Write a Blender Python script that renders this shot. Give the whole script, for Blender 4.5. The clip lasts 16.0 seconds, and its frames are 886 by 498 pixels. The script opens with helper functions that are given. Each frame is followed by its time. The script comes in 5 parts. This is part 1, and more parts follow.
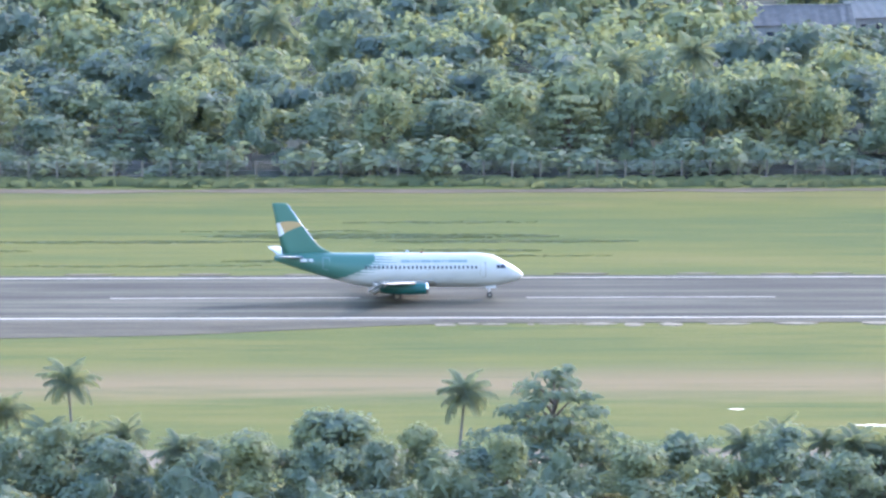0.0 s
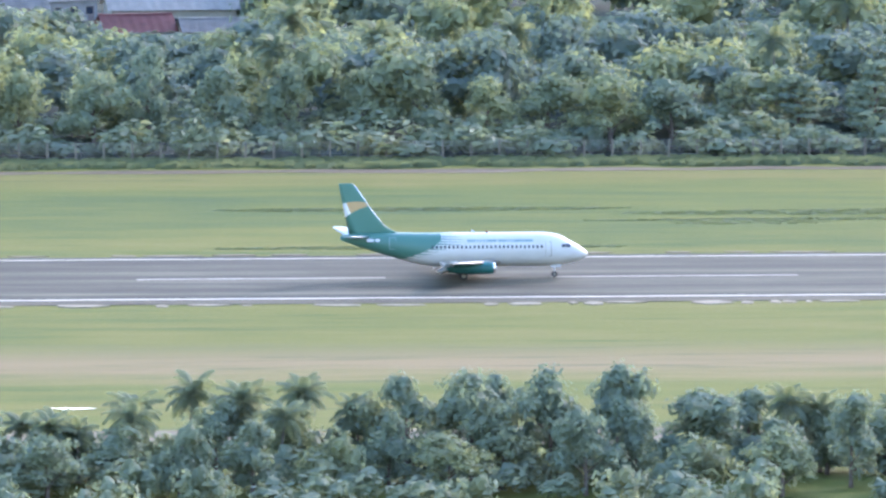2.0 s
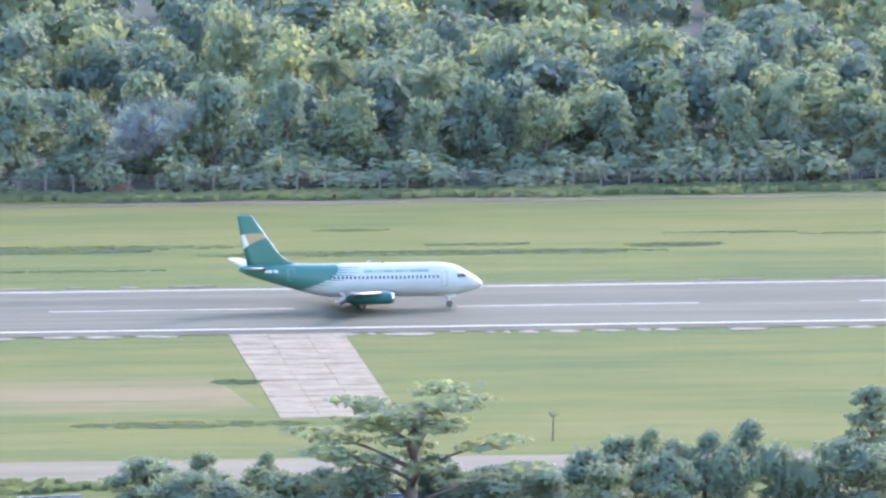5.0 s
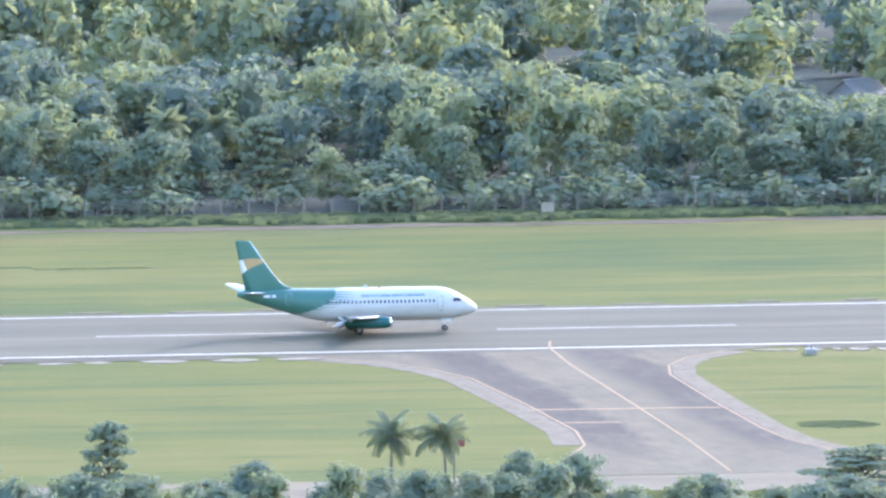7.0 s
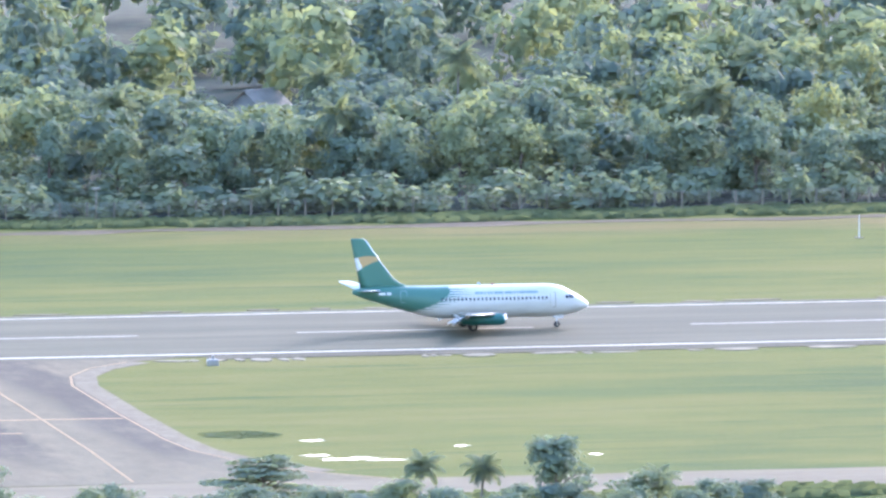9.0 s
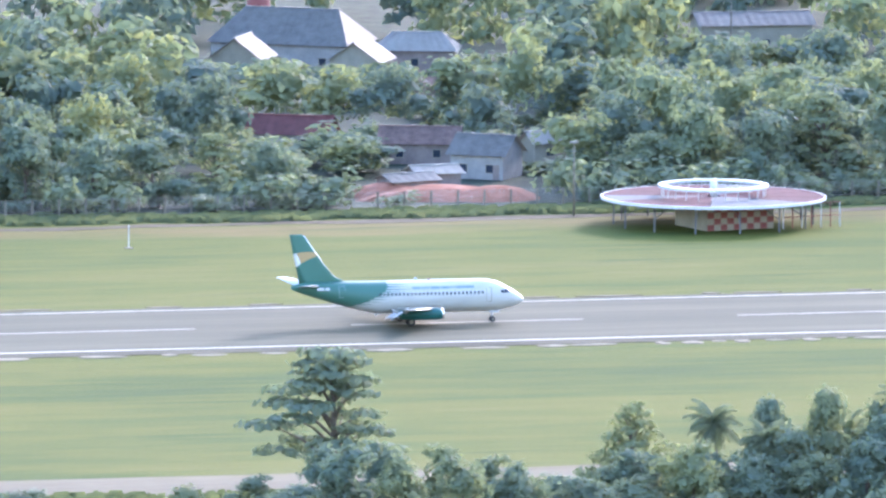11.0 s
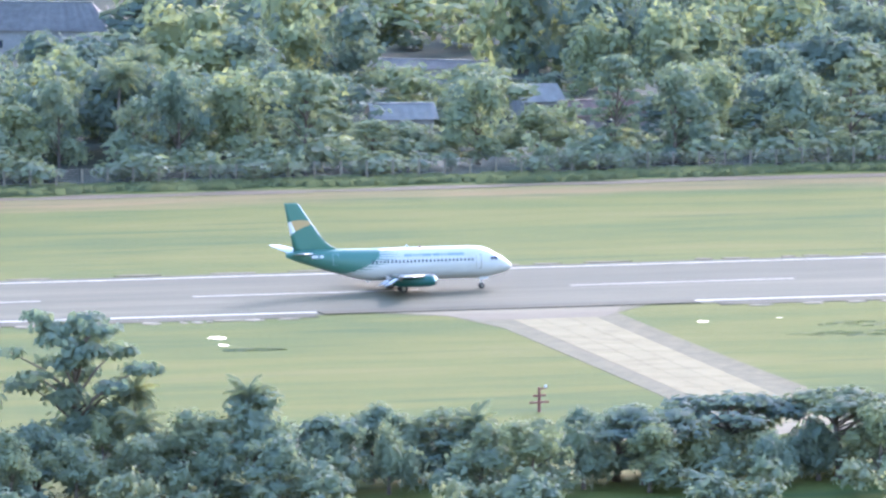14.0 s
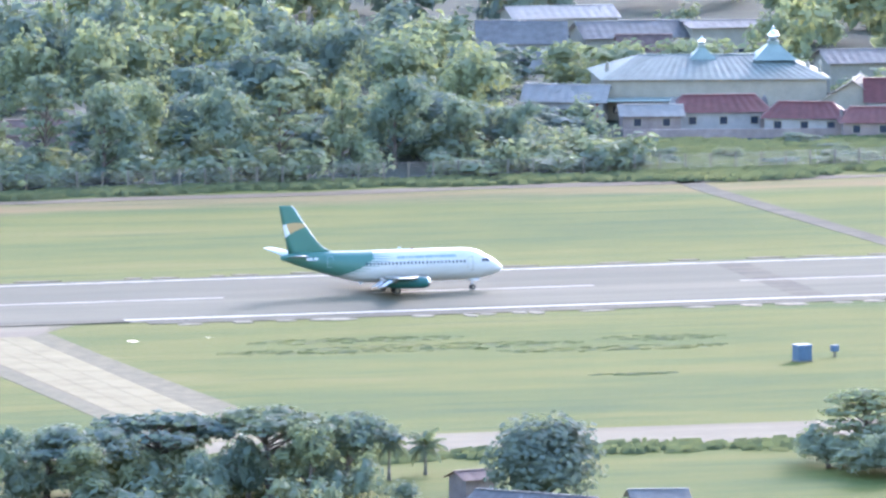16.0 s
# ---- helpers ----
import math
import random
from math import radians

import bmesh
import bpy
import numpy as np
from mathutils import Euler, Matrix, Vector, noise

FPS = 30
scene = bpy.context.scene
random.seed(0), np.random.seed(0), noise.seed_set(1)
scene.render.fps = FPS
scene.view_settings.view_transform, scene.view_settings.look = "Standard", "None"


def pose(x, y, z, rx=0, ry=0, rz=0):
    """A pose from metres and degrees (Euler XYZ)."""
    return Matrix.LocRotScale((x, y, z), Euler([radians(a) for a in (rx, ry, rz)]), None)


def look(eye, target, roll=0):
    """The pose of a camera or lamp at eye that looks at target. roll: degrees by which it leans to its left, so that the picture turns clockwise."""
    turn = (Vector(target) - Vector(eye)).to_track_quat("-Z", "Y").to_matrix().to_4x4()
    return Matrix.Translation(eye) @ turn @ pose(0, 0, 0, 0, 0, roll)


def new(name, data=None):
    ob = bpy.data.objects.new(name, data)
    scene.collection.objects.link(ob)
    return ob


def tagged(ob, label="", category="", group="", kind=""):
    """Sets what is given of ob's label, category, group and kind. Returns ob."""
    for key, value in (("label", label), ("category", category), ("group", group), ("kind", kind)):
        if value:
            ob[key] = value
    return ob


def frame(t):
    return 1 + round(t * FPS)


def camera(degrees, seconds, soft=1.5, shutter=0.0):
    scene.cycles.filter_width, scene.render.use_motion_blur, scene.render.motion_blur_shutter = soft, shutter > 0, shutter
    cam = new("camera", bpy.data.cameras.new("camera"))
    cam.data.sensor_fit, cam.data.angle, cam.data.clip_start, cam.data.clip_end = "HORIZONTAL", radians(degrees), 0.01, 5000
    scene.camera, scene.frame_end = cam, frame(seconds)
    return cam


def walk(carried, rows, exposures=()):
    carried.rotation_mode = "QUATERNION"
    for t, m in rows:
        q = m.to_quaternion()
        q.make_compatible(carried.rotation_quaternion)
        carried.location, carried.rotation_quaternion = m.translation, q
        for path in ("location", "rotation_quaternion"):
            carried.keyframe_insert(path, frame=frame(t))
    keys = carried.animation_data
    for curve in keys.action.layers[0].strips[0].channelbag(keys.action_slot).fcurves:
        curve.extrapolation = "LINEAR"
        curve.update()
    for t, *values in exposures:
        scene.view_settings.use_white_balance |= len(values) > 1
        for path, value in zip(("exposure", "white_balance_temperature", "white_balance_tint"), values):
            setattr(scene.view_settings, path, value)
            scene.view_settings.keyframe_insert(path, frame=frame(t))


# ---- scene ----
# camera: on a hillside far from the runway, panning with the airliner
DIST, HIGH, LEAN = 2409.3, 271.5, 0.266
cam = camera(2.5075, 16.0, 2.6)


def aim(yaw, pitch):
    return pose(0, -DIST, HIGH, 90 + pitch, 0, -yaw) @ pose(0, 0, 0, 0, 0, LEAN)


PAN = [
    (0, 3.633, -6.278), (0.5, 4.207, -6.269), (1, 4.720, -6.335), (1.5, 5.273, -6.334),
    (2, 5.924, -6.314), (2.5, 6.568, -6.283), (3, 7.223, -6.254), (3.5, 7.799, -6.222),
    (4, 8.374, -6.236), (4.5, 9.043, -6.234), (5, 9.690, -6.175), (5.2, 9.933, -6.149),
    (7.3, 12.200, -6.071), (7.5, 12.419, -6.081), (8, 12.749, -6.108), (8.5, 13.036, -6.091),
    (9, 13.570, -6.023), (9.5, 14.120, -5.975), (10, 14.725, -5.980), (10.2, 14.925, -5.981),
    (12.3, 16.788, -5.991), (12.5, 16.975, -5.992), (13, 17.451, -5.992), (13.5, 17.881, -5.968),
    (14, 18.285, -5.993), (14.5, 18.678, -6.040), (15, 19.050, -6.020), (15.5, 19.443, -5.977),
    (16, 19.909, -5.930),
]
walk(cam, [(t, aim(yaw, pitch)) for t, yaw, pitch in PAN], [(0.0, 3.02, 5450, 28), (16.0, 3.12, 5350, 28)])

# ---- world, sun, exposure
SUN_EL, SUN_AZ = radians(24), radians(42)          # azimuth from +y towards +x
world = bpy.data.worlds.new("sky")
scene.world = world
world.use_nodes = True
wn = world.node_tree
sky = wn.nodes.new("ShaderNodeTexSky")
sky.sky_type = "NISHITA"
sky.sun_disc = False
sky.sun_elevation, sky.sun_rotation = SUN_EL, SUN_AZ
sky.air_density, sky.dust_density, sky.ozone_density = 1.6, 1.5, 3.0
wn.nodes["Background"].inputs["Strength"].default_value = 0.15
wn.links.new(sky.outputs["Color"], wn.nodes["Background"].inputs["Color"])
sun = new("sun", bpy.data.lights.new("sun", "SUN"))
sun.data.energy, sun.data.angle, sun.data.color = 1.0, radians(10), (1.0, 0.9, 0.76)
toward = Vector((math.sin(SUN_AZ) * math.cos(SUN_EL), math.cos(SUN_AZ) * math.cos(SUN_EL), math.sin(SUN_EL)))
sun.matrix_world = look(toward * 500, (0, 0, 0))


# ---- materials
def material(name):
    m = bpy.data.materials.new(name)
    m.use_nodes = True
    nt = m.node_tree
    return m, nt, nt.nodes["Principled BSDF"]


def node(nt, kind, **values):
    n = nt.nodes.new(kind)
    for k, v in values.items():
        n.inputs[k.replace("_", " ")].default_value = v
    return n


def ramp(nt, source, stops):
    r = nt.nodes.new("ShaderNodeValToRGB")
    e = r.color_ramp.elements
    while len(e) < len(stops):
        e.new(0.5)
    for el, (p, c) in zip(e, stops):
        el.position, el.color = p, (*c, 1)
    nt.links.new(source, r.inputs["Fac"])
    return r


def mixed(nt, fac, a, b, mode="MIX"):
    n = nt.nodes.new("ShaderNodeMix")
    n.data_type, n.blend_type = "RGBA", mode
    for slot, v in ((0, fac), (6, a), (7, b)):
        if isinstance(v, (int, float)):
            n.inputs[slot].default_value = v
        elif isinstance(v, tuple):
            n.inputs[slot].default_value = (*v, 1)
        else:
            nt.links.new(v, n.inputs[slot])
    return n.outputs[2]


def math_node(nt, op, a, b=0.0, c=0.0):
    n = nt.nodes.new("ShaderNodeMath")
    n.operation = op
    for slot, v in enumerate((a, b, c)):
        if isinstance(v, (int, float)):
            n.inputs[slot].default_value = v
        else:
            nt.links.new(v, n.inputs[slot])
    return n.outputs[0]


def coords(nt, scale=(1, 1, 1)):
    """Object coordinates in metres, scaled."""
    tc = nt.nodes.new("ShaderNodeTexCoord")
    mp = nt.nodes.new("ShaderNodeMapping")
    mp.inputs["Scale"].default_value = scale
    nt.links.new(tc.outputs["Object"], mp.inputs["Vector"])
    return mp.outputs["Vector"]


def noise_at(nt, vec, scale, detail=4.0, rough=0.55):
    n = node(nt, "ShaderNodeTexNoise", Scale=scale, Detail=detail, Roughness=rough)
    nt.links.new(vec, n.inputs["Vector"])
    return n.outputs["Fac"]


def bump(nt, bsdf, height, strength=0.3, distance=0.05):
    b = node(nt, "ShaderNodeBump", Strength=strength, Distance=distance)
    nt.links.new(height, b.inputs["Height"])
    nt.links.new(b.outputs["Normal"], bsdf.inputs["Normal"])


def plain(name, colour, rough=0.5, metal=0.0, spread=0.12, scale=3.0, gloss=0.2):
    """A painted or bare surface with faint stains at two scales."""
    m, nt, b = material(name)
    v = coords(nt)
    f = math_node(nt, "MULTIPLY_ADD", noise_at(nt, v, scale), 0.6, math_node(nt, "MULTIPLY", noise_at(nt, v, scale * 9), 0.4))
    dark = tuple(c * (1 - 2 * spread) for c in colour)
    light = tuple(min(1, c * (1 + spread)) for c in colour)
    nt.links.new(ramp(nt, f, [(0.3, dark), (0.7, light)]).outputs["Color"], b.inputs["Base Color"])
    b.inputs["Roughness"].default_value, b.inputs["Metallic"].default_value = rough, metal
    b.inputs["Specular IOR Level"].default_value = gloss
    return m


def leaf_material(name, dark, light, warm, clear=0.5):
    """Foliage: colour varies over each crown, leaf by leaf and tree by tree; some light passes through."""
    m, nt, b = material(name)
    geo, info = nt.nodes.new("ShaderNodeNewGeometry"), nt.nodes.new("ShaderNodeObjectInfo")
    f = math_node(nt, "MULTIPLY_ADD", geo.outputs["Random Per Island"], 0.25, math_node(nt, "MULTIPLY_ADD", noise_at(nt, coords(nt), 0.1, 3), 1.3, -0.28))
    c = ramp(nt, f, [(0.2, dark), (0.55, light), (0.9, warm)]).outputs["Color"]
    tint = ramp(nt, info.outputs["Random"], [(0.0, (0.82, 0.88, 0.95)), (0.5, (1, 1, 1)), (1.0, (1.2, 1.12, 0.9))]).outputs["Color"]
    c = mixed(nt, 1.0, c, tint, "MULTIPLY")
    nt.links.new(c, b.inputs["Base Color"])
    b.inputs["Roughness"].default_value = 0.7
    b.inputs["Specular IOR Level"].default_value = 0.06
    t = nt.nodes.new("ShaderNodeBsdfTranslucent")
    nt.links.new(mixed(nt, 1.0, c, (1.15, 1.15, 0.85), "MULTIPLY"), t.inputs["Color"])
    mix = nt.nodes.new("ShaderNodeMixShader")
    mix.inputs[0].default_value = clear
    nt.links.new(b.outputs[0], mix.inputs[1])
    nt.links.new(t.outputs[0], mix.inputs[2])
    nt.links.new(mix.outputs[0], nt.nodes["Material Output"].inputs["Surface"])
    return m


def ground_material():
    """Mown airfield grass: green and straw patches drawn out along the mowing, bare brown strips."""
    m, nt, b = material("grass_ground")
    v = coords(nt, (0.25, 1, 1))
    big = noise_at(nt, v, 0.02, 5, 0.6)
    mid = noise_at(nt, v, 0.12, 5, 0.65)
    fine = noise_at(nt, coords(nt), 1.6, 6, 0.7)
    f = math_node(nt, "MULTIPLY_ADD", big, 0.5, math_node(nt, "MULTIPLY_ADD", mid, 0.35, math_node(nt, "MULTIPLY", fine, 0.15)))
    grass = ramp(nt, f, [(0.38, (0.037, 0.055, 0.017)), (0.45, (0.055, 0.068, 0.016)), (0.53, (0.078, 0.080, 0.017)), (0.64, (0.098, 0.089, 0.026))]).outputs["Color"]
    sep = nt.nodes.new("ShaderNodeSeparateXYZ")
    tc = nt.nodes.new("ShaderNodeTexCoord")
    nt.links.new(tc.outputs["Object"], sep.inputs[0])
    wob = math_node(nt, "MULTIPLY_ADD", math_node(nt, "SUBTRACT", mid, 0.5), 26.0, sep.outputs["Y"])

    def strip(y, half):
        d = math_node(nt, "ABSOLUTE", math_node(nt, "SUBTRACT", wob, y))
        return math_node(nt, "SUBTRACT", 1.0, math_node(nt, "SMOOTH_MAX", math_node(nt, "MINIMUM", math_node(nt, "DIVIDE", d, half), 1.0), 0.0, 0.1))

    straw = (0.125, 0.095, 0.045)
    dry = math_node(nt, "MULTIPLY", strip(-88, 22), math_node(nt, "LESS_THAN", sep.outputs["X"], 372.0))
    dry = math_node(nt, "MULTIPLY", dry, math_node(nt, "MULTIPLY_ADD", mid, 1.6, 0.25))
    dry.node.use_clamp = True
    c = mixed(nt, dry, grass, straw)
    far = math_node(nt, "MULTIPLY", strip(114, 11), math_node(nt, "MULTIPLY_ADD", mid, 1.4, 0.1))
    east = node(nt, "ShaderNodeMapRange", From_Min=540.0, From_Max=680.0, To_Min=0.3, To_Max=1.0)
    nt.links.new(sep.outputs["X"], east.inputs["Value"])
    far.node.use_clamp = True
    far = math_node(nt, "MULTIPLY", far, east.outputs["Result"])
    c = mixed(nt, far, c, (0.125, 0.088, 0.038))
    streak = noise_at(nt, coords(nt, (0.1, 1, 1)), 0.2, 6, 0.68)
    lush = ramp(nt, streak, [(0.56, (0, 0, 0)), (0.66, (1, 1, 1))]).outputs["Color"]
    c = mixed(nt, math_node(nt, "MULTIPLY", lush, math_node(nt, "MULTIPLY_ADD", fine, 0.9, 0.1)), c, (0.024, 0.046, 0.014))
    nt.links.new(c, b.inputs["Base Color"])
    b.inputs["Roughness"].default_value = 0.9
    b.inputs["Specular IOR Level"].default_value = 0.03
    bump(nt, b, fine, 0.7, 0.12)
    return m


def asphalt_material():
    """Runway asphalt: drawn-out rubber bands in the touchdown zone, paler and worn further on, cross joints."""
    m, nt, b = material("runway_asphalt")
    long = noise_at(nt, coords(nt, (0.02, 1, 1)), 0.16, 5, 0.6)
    patch = noise_at(nt, coords(nt, (0.2, 1, 1)), 0.12, 6, 0.7)
    grain = noise_at(nt, coords(nt), 5.0, 5, 0.7)
    f = math_node(nt, "MULTIPLY_ADD", long, 0.5, math_node(nt, "MULTIPLY_ADD", patch, 0.35, math_node(nt, "MULTIPLY", grain, 0.15)))
    worn = ramp(nt, f, [(0.37, (0.050, 0.047, 0.030)), (0.5, (0.067, 0.062, 0.039)), (0.64, (0.092, 0.085, 0.053))]).outputs["Color"]
    rubber = ramp(nt, f, [(0.41, (0.024, 0.024, 0.017)), (0.5, (0.045, 0.043, 0.029)), (0.6, (0.092, 0.086, 0.058))]).outputs["Color"]
    sep = nt.nodes.new("ShaderNodeSeparateXYZ")
    tc = nt.nodes.new("ShaderNodeTexCoord")
    nt.links.new(tc.outputs["Object"], sep.inputs[0])
    along = node(nt, "ShaderNodeMapRange", From_Min=250.0, From_Max=420.0)
    nt.links.new(sep.outputs["X"], along.inputs["Value"])
    nt.links.new(mixed(nt, along.outputs["Result"], rubber, worn), b.inputs["Base Color"])
    b.inputs["Roughness"].default_value = 0.85
    b.inputs["Specular IOR Level"].default_value = 0.04
    bump(nt, b, grain, 0.4, 0.02)
    return m


def worn_material(name, dark, mid, light, scale=0.25, stretch=(1, 1, 1), rough=0.85):
    m, nt, b = material(name)
    v = coords(nt, stretch)
    big, fine = noise_at(nt, v, scale, 6, 0.65), noise_at(nt, v, scale * 14, 5, 0.7)
    f = math_node(nt, "MULTIPLY_ADD", big, 0.7, math_node(nt, "MULTIPLY", fine, 0.3))
    nt.links.new(ramp(nt, f, [(0.34, dark), (0.5, mid), (0.66, light)]).outputs["Color"], b.inputs["Base Color"])
    b.inputs["Roughness"].default_value = rough
    b.inputs["Specular IOR Level"].default_value = 0.04
    bump(nt, b, fine, 0.5, 0.04)
    return m


def livery_material():
    """Fuselage paint: white, a green tail part with a slanting edge, and green pinstripes that run on from it."""
    m, nt, b = material("fuselage_paint")
    sep = nt.nodes.new("ShaderNodeSeparateXYZ")
    tc = nt.nodes.new("ShaderNodeTexCoord")
    nt.links.new(tc.outputs["Object"], sep.inputs[0])
    x, z = sep.outputs["X"], sep.outputs["Z"]
    low = math_node(nt, "MAXIMUM", math_node(nt, "SUBTRACT", 4.9, z), 0.0)
    edge = math_node(nt, "SUBTRACT", -17.9, math_node(nt, "MULTIPLY", math_node(nt, "POWER", low, 1.7), 0.95))
    solid = math_node(nt, "LESS_THAN", x, edge)
    saw = math_node(nt, "FRACT", math_node(nt, "MULTIPLY", z, 3.4))
    reach = math_node(nt, "SUBTRACT", math_node(nt, "ADD", edge, 3.4), math_node(nt, "MULTIPLY", math_node(nt, "ABSOLUTE", math_node(nt, "SUBTRACT", z, 4.3)), 0.9))
    thin = math_node(nt, "DIVIDE", math_node(nt, "SUBTRACT", reach, x), 5.2)
    stripe = math_node(nt, "LESS_THAN", saw, thin)
    green = math_node(nt, "MAXIMUM", solid, stripe)
    grime = noise_at(nt, coords(nt, (0.3, 1, 1)), 1.3, 5)
    white = ramp(nt, grime, [(0.35, (0.33, 0.318, 0.275)), (0.6, (0.365, 0.352, 0.31))]).outputs["Color"]
    nt.links.new(mixed(nt, green, white, (0.040, 0.104, 0.075)), b.inputs["Base Color"])
    b.inputs["Roughness"].default_value, b.inputs["Specular IOR Level"].default_value = 0.45, 0.3
    return m


def fin_material():
    """Fin paint: green with a curved ochre band edged white at its rear."""
    m, nt, b = material("fin_paint")
    sep = nt.nodes.new("ShaderNodeSeparateXYZ")
    tc = nt.nodes.new("ShaderNodeTexCoord")
    nt.links.new(tc.outputs["Object"], sep.inputs[0])
    x, z = sep.outputs["X"], sep.outputs["Z"]
    d = math_node(nt, "ADD", x, 29.4)
    top = math_node(nt, "LESS_THAN", z, math_node(nt, "SUBTRACT", 9.25, math_node(nt, "MULTIPLY", math_node(nt, "POWER", math_node(nt, "ABSOLUTE", math_node(nt, "SUBTRACT", d, 1.4)), 2.0), 0.1)))
    arc = math_node(nt, "ADD", 6.7, math_node(nt, "SQRT", math_node(nt, "MAXIMUM", math_node(nt, "MULTIPLY", math_node(nt, "ADD", d, 0.2), 1.35), 0.0)))
    under = math_node(nt, "GREATER_THAN", z, arc)
    band = math_node(nt, "MULTIPLY", top, under)
    pale = math_node(nt, "LESS_THAN", d, math_node(nt, "MULTIPLY_ADD", math_node(nt, "SUBTRACT", 8.6, z), 0.45, 0.35))
    c = mixed(nt, pale, (0.3, 0.2, 0.085), (0.55, 0.54, 0.5))
    nt.links.new(mixed(nt, band, (0.044, 0.114, 0.080), c), b.inputs["Base Color"])
    b.inputs["Roughness"].default_value, b.inputs["Specular IOR Level"].default_value = 0.45, 0.3
    return m


def taxiway_material():
    """Taxiway asphalt: two dark, ragged bands worn in by tyres either side of a paler middle."""
    m, nt, b = material("taxiway_asphalt")
    big, mid, fine = noise_at(nt, coords(nt, (1, 0.3, 1)), 0.12, 5, 0.65), noise_at(nt, coords(nt, (1, 0.4, 1)), 0.5, 5, 0.65), noise_at(nt, coords(nt), 3.0, 5, 0.7)
    f = math_node(nt, "MULTIPLY_ADD", big, 0.4, math_node(nt, "MULTIPLY_ADD", mid, 0.35, math_node(nt, "MULTIPLY", fine, 0.25)))
    pale = ramp(nt, f, [(0.36, (0.066, 0.055, 0.034)), (0.5, (0.088, 0.074, 0.045)), (0.64, (0.114, 0.095, 0.057))]).outputs["Color"]
    dark = ramp(nt, f, [(0.36, (0.036, 0.031, 0.023)), (0.5, (0.05, 0.043, 0.031)), (0.64, (0.08, 0.066, 0.044))]).outputs["Color"]
    sep = nt.nodes.new("ShaderNodeSeparateXYZ")
    tc = nt.nodes.new("ShaderNodeTexCoord")
    nt.links.new(tc.outputs["Object"], sep.inputs[0])
    wob = math_node(nt, "MULTIPLY_ADD", math_node(nt, "SUBTRACT", big, 0.5), 9.0, sep.outputs["X"])
    wob = math_node(nt, "MULTIPLY_ADD", math_node(nt, "SUBTRACT", mid, 0.5), 4.0, wob)
    near = math_node(nt, "MINIMUM", math_node(nt, "ABSOLUTE", math_node(nt, "SUBTRACT", wob, 502.0)), math_node(nt, "ABSOLUTE", math_node(nt, "SUBTRACT", wob, 520.3)))
    band = node(nt, "ShaderNodeMapRange", From_Min=5.4, From_Max=2.4)
    nt.links.new(near, band.inputs["Value"])
    along = node(nt, "ShaderNodeMapRange", From_Min=-138.0, From_Max=-118.0)
    nt.links.new(sep.outputs["Y"], along.inputs["Value"])
    nt.links.new(mixed(nt, math_node(nt, "MULTIPLY", band.outputs["Result"], along.outputs["Result"]), pale, dark), b.inputs["Base Color"])
    b.inputs["Roughness"].default_value = 0.85
    b.inputs["Specular IOR Level"].default_value = 0.04
    bump(nt, b, fine, 0.5, 0.03)
    return m


GRASS = ground_material()
ASPHALT = asphalt_material()
OLD_CONCRETE = worn_material("old_concrete", (0.098, 0.074, 0.044), (0.148, 0.116, 0.071), (0.198, 0.160, 0.100), 0.3)
PALE_CONCRETE = worn_material("pale_concrete", (0.108, 0.088, 0.042), (0.138, 0.113, 0.056), (0.160, 0.131, 0.067), 0.2)
ROAD_GREY = worn_material("road_concrete", (0.0799, 0.0651, 0.0407), (0.1081, 0.0889, 0.0544), (0.1370, 0.1127, 0.0678), 0.1, (0.2, 1, 1))
TAXI_GREY = taxiway_material()
SHOULDER = worn_material("gravel_shoulder", (0.0740, 0.0605, 0.0374), (0.1070, 0.0889, 0.0568), (0.1360, 0.1147, 0.0748), 0.5)
GREY_GRAVEL = worn_material("grey_gravel", (0.060, 0.052, 0.029), (0.083, 0.072, 0.038), (0.106, 0.090, 0.048), 0.4)
RUBBLE = worn_material("pale_rubble", (0.092, 0.080, 0.052), (0.150, 0.130, 0.086), (0.215, 0.188, 0.128), 0.5)
RED_SOIL = worn_material("red_soil", (0.18, 0.072, 0.042), (0.252, 0.108, 0.066), (0.3, 0.15, 0.102), 0.4)
DARK_EDGE = worn_material("dark_asphalt_edge", (0.031, 0.028, 0.018), (0.050, 0.045, 0.028), (0.080, 0.067, 0.041), 0.3, (0.2, 1, 1))
WHITE_LINE = worn_material("white_line_paint", (0.22, 0.20, 0.155), (0.32, 0.295, 0.23), (0.36, 0.33, 0.26), 0.6, (0.4, 1, 1), 0.6)
DASH_LINE = worn_material("worn_white_paint", (0.1148, 0.1080, 0.0872), (0.2074, 0.1955, 0.1584), (0.2856, 0.2695, 0.2176), 0.5, (0.3, 1, 1), 0.7)
YELLOW_LINE = worn_material("yellow_line_paint", (0.125, 0.078, 0.034), (0.165, 0.102, 0.040), (0.19, 0.12, 0.05), 0.6, (1, 1, 1), 0.6)
FUSELAGE = livery_material()
FIN = fin_material()
WHITE = plain("white_paint", (0.4473, 0.4473, 0.4374), 0.35)
LIGHT_GREY = plain("grey_paint", (0.192, 0.176, 0.136), 0.4)
GREEN = plain("green_paint", (0.02, 0.085, 0.072), 0.4)
GREEN_MARK = plain("green_lettering_paint", (0.16, 0.21, 0.2), 0.4)
METAL = plain("bare_metal", (0.7, 0.7, 0.7), 0.25, 1.0)
STEEL = plain("dull_steel", (0.221, 0.216, 0.195), 0.5, 0.6)
DARK = plain("dark_opening", (0.02, 0.02, 0.022), 0.6)
RUBBER = plain("tyre_rubber", (0.025, 0.025, 0.027), 0.8)
